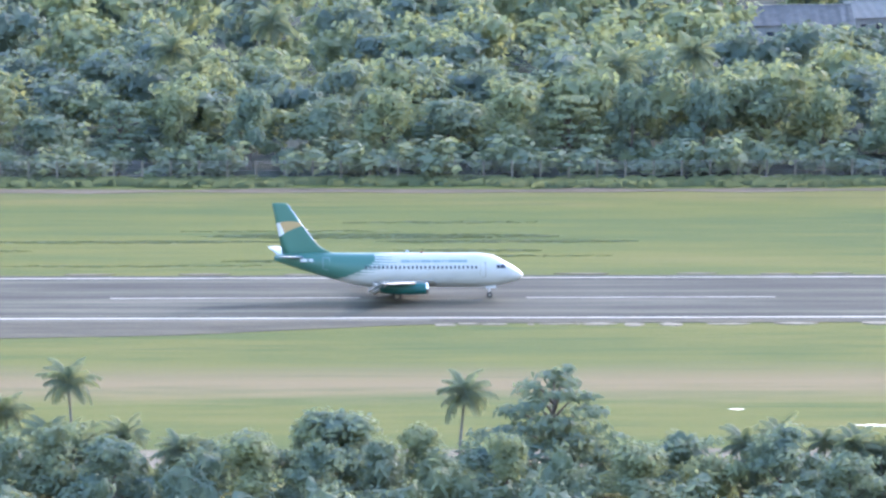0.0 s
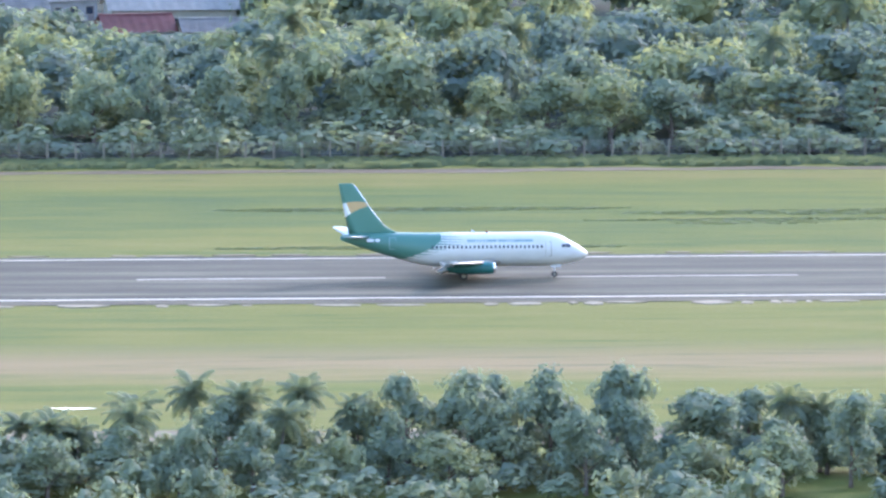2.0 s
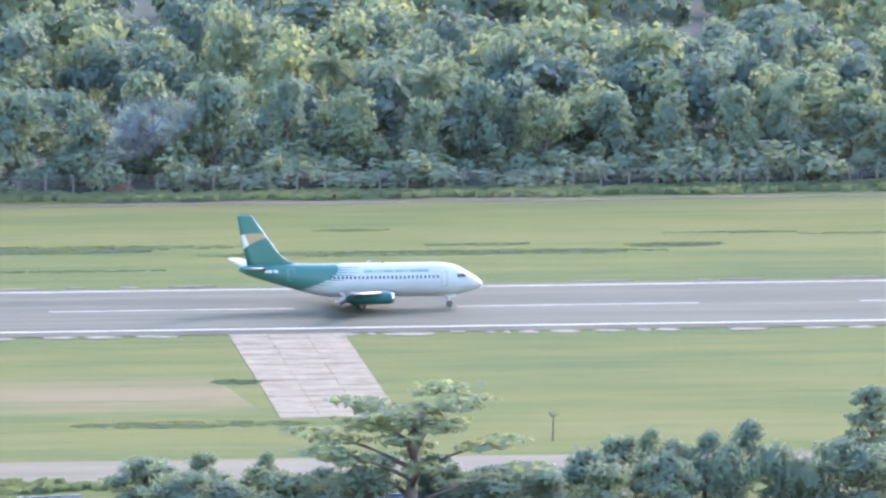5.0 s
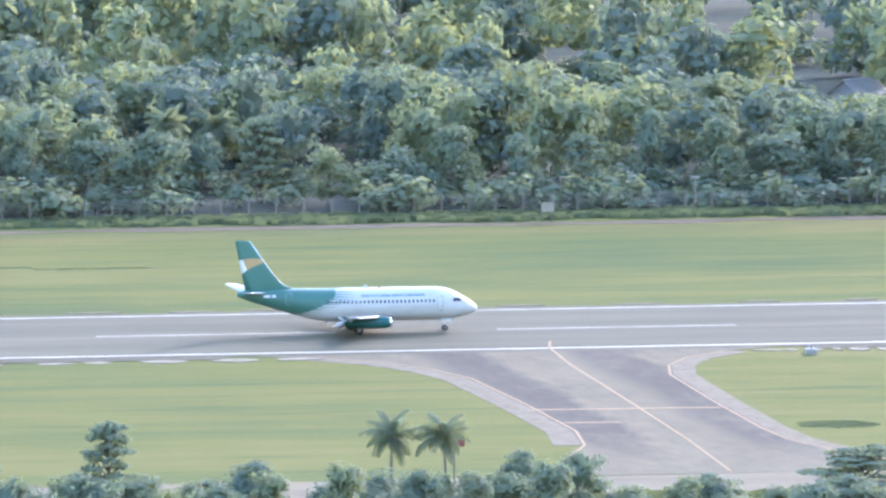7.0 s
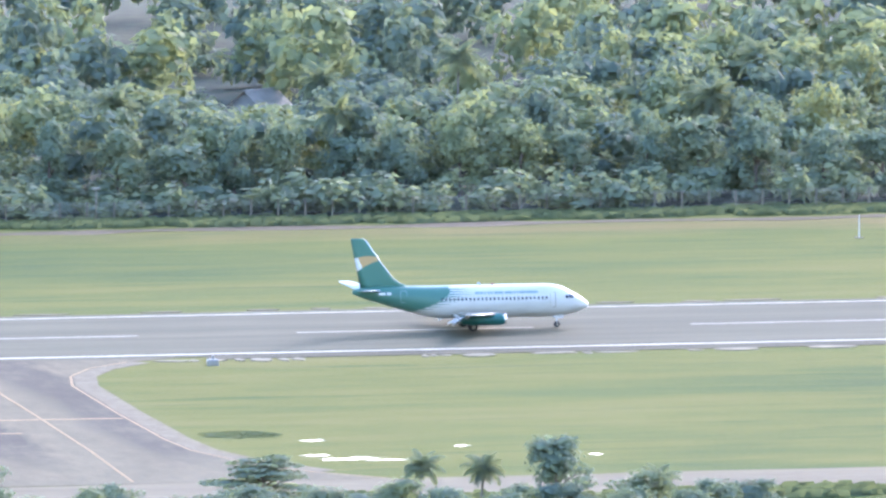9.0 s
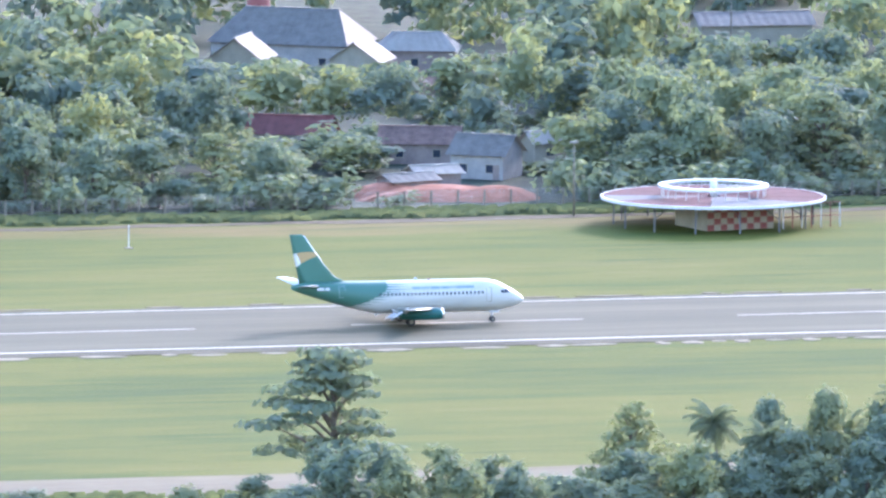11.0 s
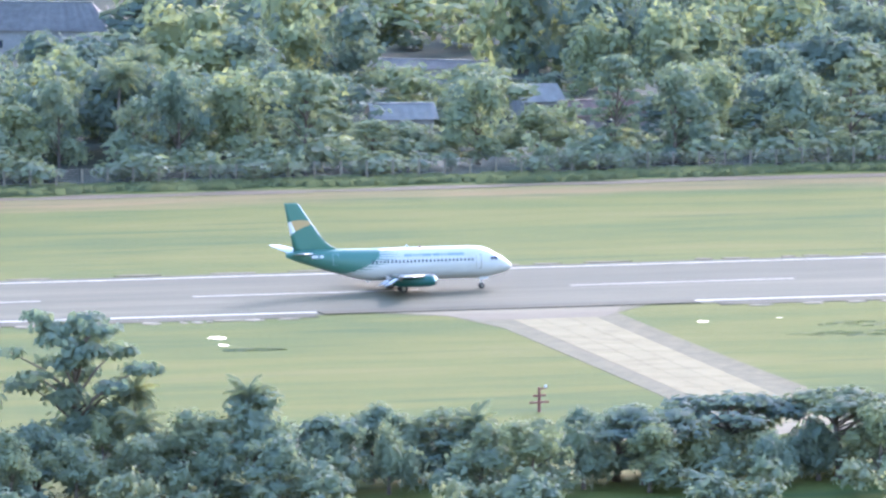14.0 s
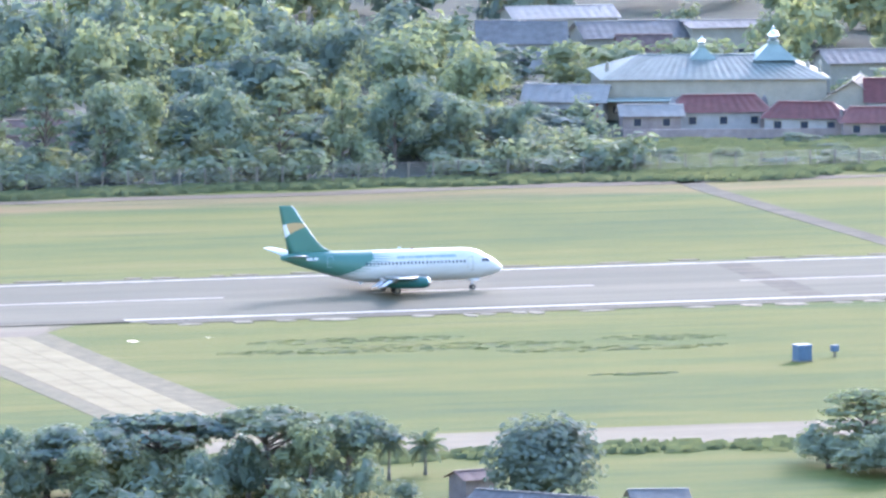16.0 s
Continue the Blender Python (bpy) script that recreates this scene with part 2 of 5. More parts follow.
GLASS = plain("dark_window_glass", (0.03, 0.035, 0.045), 0.08)
RED = plain("faded_red_paint", (0.162, 0.048, 0.039), 0.6)
PANEL_RED = plain("faded_red_panel", (0.085, 0.036, 0.034), 0.8, 0.0, 0.2, 0.4, 0.05)
PANEL_PALE = plain("pale_panel", (0.13, 0.125, 0.12), 0.8, 0.0, 0.15, 0.4, 0.05)
RED_ROOF = plain("red_tin_roof", (0.156, 0.0542, 0.0434), 0.55, 0.0, 0.2, 0.8)
TIN = plain("weathered_tin_roof", (0.181, 0.173, 0.148), 0.6, 0.0, 0.2, 0.8)
DARK_TIN = plain("dark_tin_roof", (0.101, 0.0994, 0.0896), 0.5, 0.2, 0.15, 0.8)
BRIGHT_TIN = plain("bright_tin_roof", (0.286, 0.269, 0.226), 0.6, 0.0, 0.12, 0.8)
BROWN_TIN = plain("rusty_tin_roof", (0.18, 0.12, 0.096), 0.7, 0.1, 0.3, 0.8)
BLUE_ROOF = plain("blue_tarpaulin", (0.056, 0.0919, 0.131), 0.5)
SEA_ROOF = plain("grey_green_roof", (0.150, 0.185, 0.150), 0.5, 0.1, 0.15, 0.6)
WALL_CREAM = plain("cream_wall", (0.24, 0.224, 0.2), 0.8, 0.0, 0.15, 0.6)
WALL_WHITE = plain("white_wall", (0.233, 0.205, 0.148), 0.8, 0.0, 0.12, 0.6)
WALL_BROWN = plain("brown_block_wall", (0.198, 0.156, 0.132), 0.85, 0.0, 0.2, 0.6)
BARK = plain("bark", (0.112, 0.091, 0.07), 0.9, 0.0, 0.3, 1.5)
PALM_BARK = plain("palm_bark", (0.146, 0.129, 0.106), 0.9, 0.0, 0.25, 2.0)
POST_GREY = plain("concrete_post", (0.14, 0.123, 0.0886), 0.85)
DIRT = worn_material("track_dirt", (0.0499, 0.0396, 0.0239), (0.0764, 0.0581, 0.0359), (0.112, 0.0871, 0.0559), 0.25, (0.15, 1, 1))
# leaf litter, its colour halved to stand in for a closed canopy's shade
SHADED_LITTER = worn_material("shaded_leaf_litter", (0.022, 0.027, 0.02), (0.034, 0.041, 0.028), (0.05, 0.06, 0.036), 0.3)
LEAF = leaf_material("broad_leaves", (0.124, 0.155, 0.116), (0.150, 0.178, 0.117), (0.215, 0.222, 0.115), 0.45)
LEAF_DEEP = leaf_material("deep_green_leaves", (0.104, 0.130, 0.106), (0.120, 0.146, 0.108), (0.146, 0.168, 0.110), 0.45)
LEAF_PALM = leaf_material("palm_leaves", (0.128, 0.152, 0.108), (0.162, 0.180, 0.110), (0.260, 0.242, 0.140), 0.45)
LEAF_FEATHER = leaf_material("fine_feathery_leaves", (0.124, 0.152, 0.110), (0.146, 0.172, 0.112), (0.190, 0.202, 0.116), 0.45)
LEAF_SHRUB = leaf_material("shrub_leaves", (0.126, 0.154, 0.112), (0.150, 0.176, 0.114), (0.250, 0.245, 0.140), 0.45)
LEAF_LOW = leaf_material("tall_grass_blades", (0.078, 0.096, 0.058), (0.094, 0.110, 0.062), (0.120, 0.126, 0.068), 0.4)


def water_material():
    m, nt, b = material("standing_water")
    b.inputs["Base Color"].default_value = (0.16, 0.17, 0.16, 1)
    b.inputs["Roughness"].default_value = 0.06
    b.inputs["IOR"].default_value = 1.33
    b.inputs["Specular IOR Level"].default_value = 1.0
    bump(nt, b, noise_at(nt, coords(nt), 2.5, 3), 0.06, 0.02)
    return m


WATER = water_material()


def smoke_material():
    """Thin pale smoke: mostly clear, ragged by noise."""
    m, nt, b = material("thin_smoke")
    b.inputs["Base Color"].default_value = (0.85, 0.85, 0.85, 1)
    b.inputs["Roughness"].default_value, b.inputs["Specular IOR Level"].default_value = 1.0, 0.0
    f = ramp(nt, noise_at(nt, coords(nt), 0.7, 5, 0.7), [(0.4, (0, 0, 0)), (0.8, (0.08, 0.08, 0.08))])
    nt.links.new(f.outputs["Color"], b.inputs["Alpha"])
    return m


SMOKE = smoke_material()


# ---- mesh helpers
def mesh_of(name, bm, mat, smooth=False):
    me = bpy.data.meshes.new(name)
    bm.to_mesh(me)
    bm.free()
    me.materials.append(mat)
    if smooth:
        me.polygons.foreach_set("use_smooth", [True] * len(me.polygons))
    return me


def part(name, bm, mat, parent, label="", smooth=False):
    ob = new(name, mesh_of(name, bm, mat, smooth) if isinstance(bm, bmesh.types.BMesh) else bm)
    ob.parent = parent
    if label:
        ob["label"] = label
    return ob


def thing(name, label, category, at=(0, 0, 0), rz=0, group="", kind=""):
    ob = tagged(new(name), label, category, group, kind)
    ob.matrix_basis = pose(*at, 0, 0, rz)
    return ob


def box(bm, x0, x1, y0, y1, z0, z1, m=None):
    vs = [Vector((x, y, z)) for x in (x0, x1) for y in (y0, y1) for z in (z0, z1)]
    vs = [bm.verts.new(m @ v if m else v) for v in vs]
    for f in ((0, 1, 3, 2), (4, 6, 7, 5), (0, 4, 5, 1), (2, 3, 7, 6), (0, 2, 6, 4), (1, 5, 7, 3)):
        bm.faces.new([vs[i] for i in f])
    return bm


def boxed(*sizes, bevel=0.0):
    bm = bmesh.new()
    for s in sizes:
        box(bm, *s)
    if bevel:
        bmesh.ops.bevel(bm, geom=bm.edges[:], offset=bevel, segments=1, affect="EDGES", profile=0.5)
    return bm


def loft(bm, rings, caps=(True, True)):
    """Skin rings of points of equal count."""
    made = [[bm.verts.new(p) for p in r] for r in rings]
    n = len(made[0])
    for a, b in zip(made, made[1:]):
        for i in range(n):
            bm.faces.new((a[i], a[(i + 1) % n], b[(i + 1) % n], b[i]))
    if caps[0]:
        bm.faces.new(made[0][::-1])
    if caps[1]:
        bm.faces.new(made[-1])
    return bm


def tube(bm, path, radii, n=8):
    """A tapered round bar along a path."""
    rings = []
    pts = [Vector(p) for p in path]
    for i, p in enumerate(pts):
        d = (pts[min(i + 1, len(pts) - 1)] - pts[max(i - 1, 0)]).normalized()
        q = d.to_track_quat("Z", "Y")
        rings.append([p + q @ Vector((math.cos(a) * radii[i], math.sin(a) * radii[i], 0)) for a in (2 * math.pi * k / n for k in range(n))])
    return loft(bm, rings)


def slab(name, points, z0, z1, mat, label="", category="", parent=None, kind="structure"):
    """A flat piece of paving with a rim."""
    bm = bmesh.new()
    loft(bm, [[(x, y, z) for x, y in points] for z in (z0, z1)])
    bmesh.ops.recalc_face_normals(bm, faces=bm.faces[:])
    ob = part(name, bm, mat, parent)
    if label:
        tagged(ob, label, category, kind=kind)
    return ob


# ---- ground, runway, paving
def build_ground():
    xs = [-4000, -1500, -400] + list(range(0, 1201, 40)) + [1600, 2600, 4800]
    ys = [-4200, -2400, -1600, -900, -500, -300] + list(range(-240, 401, 20)) + [600, 1000, 1800, 3200]
    verts = [(x, y, 0.0) for y in ys for x in xs]
    n = len(xs)
    faces = [(j * n + i, j * n + i + 1, (j + 1) * n + i + 1, (j + 1) * n + i) for j in range(len(ys) - 1) for i in range(n - 1)]
    me = bpy.data.meshes.new("ground")
    me.from_pydata(verts, [], faces)
    me.materials.append(GRASS)
    tagged(new("ground", me), "mown green and straw-yellow airfield grass with bare brown strips", "ground", kind="structure")


def wavy(x0, x1, y, amp, step, seed):
    """Points of a wavering edge along the runway."""
    r = random.Random(seed)
    out, x = [], x0
    while x < x1:
        out.append((x, y + r.uniform(-amp, amp)))
        x += step * r.uniform(0.6, 1.4)
    return out + [(x1, y)]


LINE_Y = 21.45
DASH_FIRST = 163.04


def build_runway():
    near, far = wavy(-300, 1700, -24.6, 0.35, 9, 3), wavy(-300, 1700, 24.3, 0.3, 11, 4)
    runway = slab("runway", near + far[::-1], -0.3, 0.05, ASPHALT, "long grey asphalt runway streaked with dark tyre rubber", "runway")
    for y, half, gaps in ((LINE_Y, 0.32, []), (-LINE_Y, 0.48, [(773.5, 821)])):
        x = -300.0
        for g0, g1 in gaps + [(1700, 1700)]:
            part("edge_line", boxed((x, g0, y - half, y + half, 0.05, 0.056)), WHITE_LINE, runway, "solid white painted edge line")
            x = g1
    for x0, x1 in ((150, 474), (546, 771), (824, 1500)):
        part("edge_strip", boxed((x0, x1, -27.0, -22.5, -0.1, 0.054)), DARK_EDGE, runway, "dark weathered asphalt strip outside the edge line")
    dash = mesh_of("centre_dash", boxed((0, 30, -0.4, 0.4, 0.05, 0.056)), DASH_LINE)
    for k in range(-4, 26):
        ob = part("centre_dash", dash, None, runway)
        ob.location.x = DASH_FIRST + 50 * k
    slab("resurfaced_patch", [(917, 19.5), (921.5, 19.5), (917.5, -20.5), (913, -20.5)], 0.05, 0.054, DARK_EDGE, parent=runway)
    # turning bay beside the runway, and the dark kerb by the second taxiway
    slab("turning_bay", [(-60, -24), (-50, -42), (93, -42.5), (119, -39), (143, -30), (158, -26), (158, -24)], -0.2, 0.045, DARK_EDGE,
         "dark asphalt turning bay beside the runway", "paving")
    slab("drain_kerb", [(772.5, -21.4), (822, -21.4), (822, -24.6), (772.5, -24.6)], 0.04, 0.16, DARK_EDGE, "dark asphalt kerb strip across the taxiway mouth", "kerb")
    edge = bmesh.new()
    r = random.Random(7)
    x = 150.0
    while x < 1010:
        length = r.uniform(0.8, 7)
        if not (483 < x < 538 or 768 < x < 825) and r.random() < 0.9:
            w = r.uniform(0.7, 2.0)
            y = -27.7 - w / 2 + r.uniform(-0.4, 0.3)
            pts = []
            for k in range(10):
                a = 2 * math.pi * k / 10
                pts.append((x + length / 2 + math.cos(a) * length / 2 * r.uniform(0.8, 1.1), y + math.sin(a) * w * r.uniform(0.6, 1.1)))
            loft(edge, [[(px, py, z) for px, py in pts] for z in (-0.05, r.uniform(0.06, 0.12))])
        x += length * r.uniform(0.9, 2.0)
    tagged(part("edge_rubble", edge, RUBBLE, None), "pale broken concrete and gravel along the runway edge", "rubble", kind="stuff")
    far_edge = bmesh.new()
    x = 60.0
    while x < 1000:
        length = r.uniform(2, 9)
        y = 25.6 + r.uniform(-0.3, 0.4)
        pts = [(x + length / 2 + math.cos(a) * length / 2 * r.uniform(0.8, 1.1), y + math.sin(a) * 0.8 * r.uniform(0.6, 1.2)) for a in (2 * math.pi * k / 9 for k in range(9))]
        loft(far_edge, [[(px, py, z) for px, py in pts] for z in (-0.05, r.uniform(0.05, 0.1))])
        x += length * r.uniform(1.1, 2.4)
    tagged(part("verge_gravel", far_edge, SHOULDER, None), "grey gravel verge along the far runway edge", "gravel", kind="stuff")


def ribbon(points, width):
    """A strip of the given width along a line."""
    left, right = [], []
    for i, p in enumerate(points):
        a, b = Vector(points[max(i - 1, 0)]), Vector(points[min(i + 1, len(points) - 1)])
        d = (b - a).normalized()
        nrm = Vector((-d.y, d.x)) * width / 2
        left.append(tuple(Vector(p) + nrm)), right.append(tuple(Vector(p) - nrm))
    return left + right[::-1]


def arc(cx, cy, r, a0, a1, n=8):
    return [(cx + r * math.cos(radians(a0 + (a1 - a0) * k / n)), cy + r * math.sin(radians(a0 + (a1 - a0) * k / n))) for k in range(n + 1)]


def build_taxiways():
    # first taxiway: asphalt with flared mouth, gravel shoulders and yellow lines
    left = [(476.7, -24.3), (485.7, -28), (492.0, -34), (496.0, -42), (498.5, -52), (499.2, -80), (499.2, -108), (497.2, -122), (492.7, -134), (487.7, -146), (482.7, -152)]
    right = [(542.7, -24.3), (535.7, -28), (529.7, -34), (525.7, -42), (523.7, -52), (522.7, -80), (522.2, -108), (522.7, -120), (525.7, -132), (531.7, -144), (538.7, -152)]
    taxi = slab("taxiway", left + right[::-1], -0.2, 0.04, TAXI_GREY, "grey asphalt taxiway with dark stains and yellow lines", "taxiway")
    slab("gravel_shoulder", ribbon([(x - 1.3, y) for x, y in left[1:8]], 4.0), -0.2, 0.03, SHOULDER, parent=taxi)
    slab("gravel_shoulder", ribbon([(x + 1.0, y) for x, y in right[1:10]], 3.6), -0.2, 0.03, SHOULDER, parent=taxi)
    slab("yellow_line", ribbon([(516.7, -14), (515.1, -21), (513.7, -40), (512.3, -80), (510.7, -118), (508.7, -150)], 0.34), 0.04, 0.062, YELLOW_LINE, parent=taxi)
    slab("yellow_edge_line", ribbon([(x + 0.4, y) for x, y in left[1:]], 0.34), 0.04, 0.046, YELLOW_LINE, parent=taxi)
    slab("yellow_edge_line", ribbon([(x - 0.4, y) for x, y in right[1:]], 0.34), 0.04, 0.046, YELLOW_LINE, parent=taxi)
    slab("holding_line", [(498.7, -85.2), (521.7, -86.2), (521.7, -87.1), (498.7, -86.1)], 0.04, 0.048, YELLOW_LINE, parent=taxi)
    slab("holding_line", [(499.7, -99), (506.7, -99.2), (506.7, -100), (499.7, -99.8)], 0.04, 0.048, YELLOW_LINE, parent=taxi)
    # second taxiway: pale concrete between grey gravel margins
    slab("gravel_margin", [(778.7, -24.4), (815, -24.4), (808.5, -32), (806.5, -60), (804.7, -95), (803.7, -118), (798.7, -152), (781, -152), (784, -118), (786.8, -80), (789.2, -45), (787, -30)], -0.2, 0.035, GREY_GRAVEL,
         "grey gravel margins beside the concrete taxiway", "gravel")
    slab("taxiway_mouth", [(781.7, -24.3), (811.7, -24.3), (808.7, -31), (805.7, -36), (788.7, -36), (786.7, -30)], -0.2, 0.045, ROAD_GREY, "grey concrete apron joining the runway", "paving")
    conc = thing("concrete_taxiway", "pale new concrete taxiway slabs with dark joints", "taxiway", kind="structure")
    for row in range(12):
        y0, y1 = -36 - row * 9.7, -36 - (row + 1) * 9.7
        for col in range(3):
            def at(c, y):
                s = (-36 - y) / 95.0
                return (793.4 - 7.0 * s) + c * (11.0 - 0.4 * s) / 3
            slab("slab", [(at(col, y0) + 0.05, y0 - 0.05), (at(col + 1, y0) - 0.05, y0 - 0.05), (at(col + 1, y1) - 0.05, y1 + 0.05), (at(col, y1) + 0.05, y1 + 0.05)], -0.2, 0.05, PALE_CONCRETE, parent=conc)
    # old apron stub: weathered slabs with weeds in the joints
    stub = thing("concrete_stub", "old brownish concrete slabs with grass in the joints", "paving", kind="structure")
    r = random.Random(5)
    for row in range(16):
        y0, y1 = -26.5 - row * 5.4, -26.5 - (row + 1) * 5.4
        for col in range(3):
            s = (-28 - y0) / 80
            x0 = 380.6 - 7 * s + col * 4.7
            j = [r.uniform(0.01, 0.06), r.uniform(0.03, 0.25), r.uniform(0.01, 0.06), r.uniform(0.03, 0.25)]
            slab("slab", [(x0 + j[0], y0 - j[1]), (x0 + 4.7 - j[2], y0 - j[1]), (x0 + 4.25 - j[2], y1 + j[3]), (x0 - 0.45 + j[0], y1 + j[3])], -0.2, r.uniform(0.025, 0.06), OLD_CONCRETE, parent=stub)
    near, far = wavy(-200, 1500, -170.6, 0.6, 8, 13), wavy(-200, 1500, -152.2, 0.5, 8, 14)
    slab("service_road", near + far[::-1], -0.25, 0.025, ROAD_GREY, "grey worn concrete road along the airfield edge", "road")
    near, far = wavy(-200, 1500, 118.8, 1.2, 10, 17), wavy(-200, 1500, 122.6, 1.2, 9, 18)
    slab("dirt_track", near + far[::-1], -0.2, 0.03, DIRT, "brown-grey dirt track between the grass and the fence", "track")
    slab("drain_path", ribbon([(951.5, 124), (950, 110), (949, 70), (948, 27)], 3.4), -0.2, 0.03, DARK_EDGE, "dark straight drain crossing the far grass", "drain")


def blot(bm, x, y, rx, ry, z0, z1, seed):
    r = random.Random(seed)
    pts = [(x + math.cos(a) * rx * r.uniform(0.25, 1.3), y + math.sin(a) * ry * r.uniform(0.15, 1.25)) for a in (2 * math.pi * k / 30 for k in range(30))]
    loft(bm, [[(px, py, z) for px, py in pts] for z in (z0, z1)])


def build_puddles():
    for i, spots in enumerate(([(179.3, -114.3, 1.2, 1.3)], [(201, -133, 2.6, 2.2)], [(194, -130.5, 4, 1.3)], [(538.7, -113, 1.8, 1.9)], [(539, -132, 4.6, 3.4), (535.5, -128, 2.6, 1.6), (543, -134, 3.4, 1.3)],
                              [(554.7, -121.6, 1.4, 1.9)], [(568, -133, 1.2, 1.3)], [(751.7, -46, 1.6, 3.6)], [(749.8, -54, 0.9, 2.4)], [(815.5, -44.5, 1.0, 2.0)], [(826, -43, 0.5, 0.6)])):
        bm = bmesh.new()
        for k, (x, y, rx, ry) in enumerate(spots):
            blot(bm, x, y, rx * 0.8, ry * 0.5, -0.05, 0.02 + 0.002 * k, 20 + i * 5 + k)
        tagged(part("puddle", bm, WATER, None), "shallow bright puddle of standing water in the grass", "puddle", group="puddles in the grass")


def tufts(name, spots, label, mat, h=(0.25, 0.6), seed=1):
    """Clumps of long grass blades scattered over elongated patches; joined, too many to count."""
    rng = np.random.default_rng(seed)
    vs, fs = [], []
    base = 0
    for x, y, rx, ry, n in spots:
        a, q = rng.uniform(0, 2 * np.pi, n), np.sqrt(rng.uniform(0, 1, n))
        cx, cy = x + np.cos(a) * q * rx, y + np.sin(a) * q * ry * 1.8
        ang = rng.normal(0, 0.35, n)
        w, hh = rng.uniform(0.3, 1.2, n), rng.uniform(*h, n)
        dx, dy = np.cos(ang) * w, np.sin(ang) * w
        lean = rng.uniform(-0.25, 0.25, (n, 2))
        p = np.stack([np.stack([cx - dx, cy - dy, 0 * cx - 0.02], 1), np.stack([cx + dx, cy + dy, 0 * cx - 0.02], 1),
                      np.stack([cx + dx * 0.7 + lean[:, 0], cy + dy * 0.7 + lean[:, 1], hh], 1), np.stack([cx - dx * 0.7 + lean[:, 0], cy - dy * 0.7 + lean[:, 1], hh * 0.9], 1)], 1)
        vs.append(p.reshape(-1, 3))
        fs.append(np.arange(4 * n).reshape(n, 4) + base)
        base += 4 * n
    me = bpy.data.meshes.new(name)
    me.from_pydata(np.concatenate(vs).tolist(), [], np.concatenate(fs).tolist())
    me.materials.append(mat)
    tagged(new(name, me), label, "grass", kind="stuff")


# ---- trees
def ball():
    """Points and triangles of a unit ball of 80 faces."""
    bm = bmesh.new()
    bmesh.ops.create_icosphere(bm, subdivisions=2, radius=1.0)
    out = np.array([v.co[:] for v in bm.verts]), np.array([[v.index for v in f.verts] for f in bm.faces])
    bm.free()
    return out


BALL = ball()


def clumps(blobs, n, size, seed, droop=0.0, wide=1.0, core=0):
    """Folded leaf sprays over ellipsoids (x, y, z, rx, ry, rz): arrays of points, triangles and normals.
    core: how many of the ellipsoids hold a dense, uneven mass of inner leaves."""
    rng = np.random.default_rng(seed)
    b = np.array(blobs, float)
    area = (b[:, 3] * b[:, 4] + b[:, 3] * b[:, 5] + b[:, 4] * b[:, 5])
    pick = rng.choice(len(b), n, p=area / area.sum())
    d = rng.normal(size=(n, 3))
    d[:, 2] = np.where(d[:, 2] < 0, d[:, 2] * 0.6, d[:, 2])
    d /= np.linalg.norm(d, axis=1, keepdims=True)
    c = b[pick, :3] + d * b[pick, 3:] * rng.uniform(0.66 if core else 0.62, 1.12, (n, 1))
    nrm = d + rng.normal(size=(n, 3)) * 0.4
    nrm[:, 2] += 0.35
    nrm /= np.linalg.norm(nrm, axis=1, keepdims=True)
    t = np.cross(nrm, rng.normal(size=(n, 3)))
    t /= np.linalg.norm(t, axis=1, keepdims=True)
    u = np.cross(nrm, t)
    s = size * rng.uniform(0.55, 1.35, (n, 1))
    tip = c + t * s
    tip[:, 2] -= droop * s[:, 0]
    p = np.stack([c - t * s * 0.8, c + u * s * 0.62 * wide - nrm * s * 0.14, tip, c - u * s * 0.62 * wide - nrm * s * 0.14], 1).reshape(-1, 3)
    k = np.arange(n)[:, None] * 4
    f = np.concatenate([k + [0, 2, 1], k + [0, 3, 2]], 1).reshape(-1, 3)
    soft = d * 0.75 + nrm * 0.3
    soft /= np.linalg.norm(soft, axis=1, keepdims=True)
    points, faces, normals, base = [p], [f], [np.repeat(soft, 4, axis=0)], len(p)
    for x, y, z, rx, ry, rz in b[np.argsort(-area)[:core]]:
        points.append(BALL[0] * (rx, ry, rz) * rng.uniform(0.4, 0.76, (len(BALL[0]), 1)) + (x, y, z))
        faces.append(BALL[1] + base), normals.append(BALL[0] + rng.normal(size=BALL[0].shape) * 0.25)
        base += len(BALL[0])
    return np.concatenate(points), np.concatenate(faces), np.concatenate(normals)


def leaf_mesh(name, p, f, normals, mat):
    """Sprays as one mesh; their normals follow the rounding of the leaf mass that they belong to."""
    me = bpy.data.meshes.new(name)
    me.from_pydata(p.tolist(), [], f.tolist())
    me.materials.append(mat)
    me.attributes.new("custom_normal", "FLOAT_VECTOR", "POINT").data.foreach_set("vector", normals.astype(np.float32).ravel())
    return me


def turned(v, angle):
    c, s = math.cos(angle), math.sin(angle)
    return np.stack([v[:, 0] * c - v[:, 1] * s, v[:, 0] * s + v[:, 1] * c, v[:, 2]], 1)


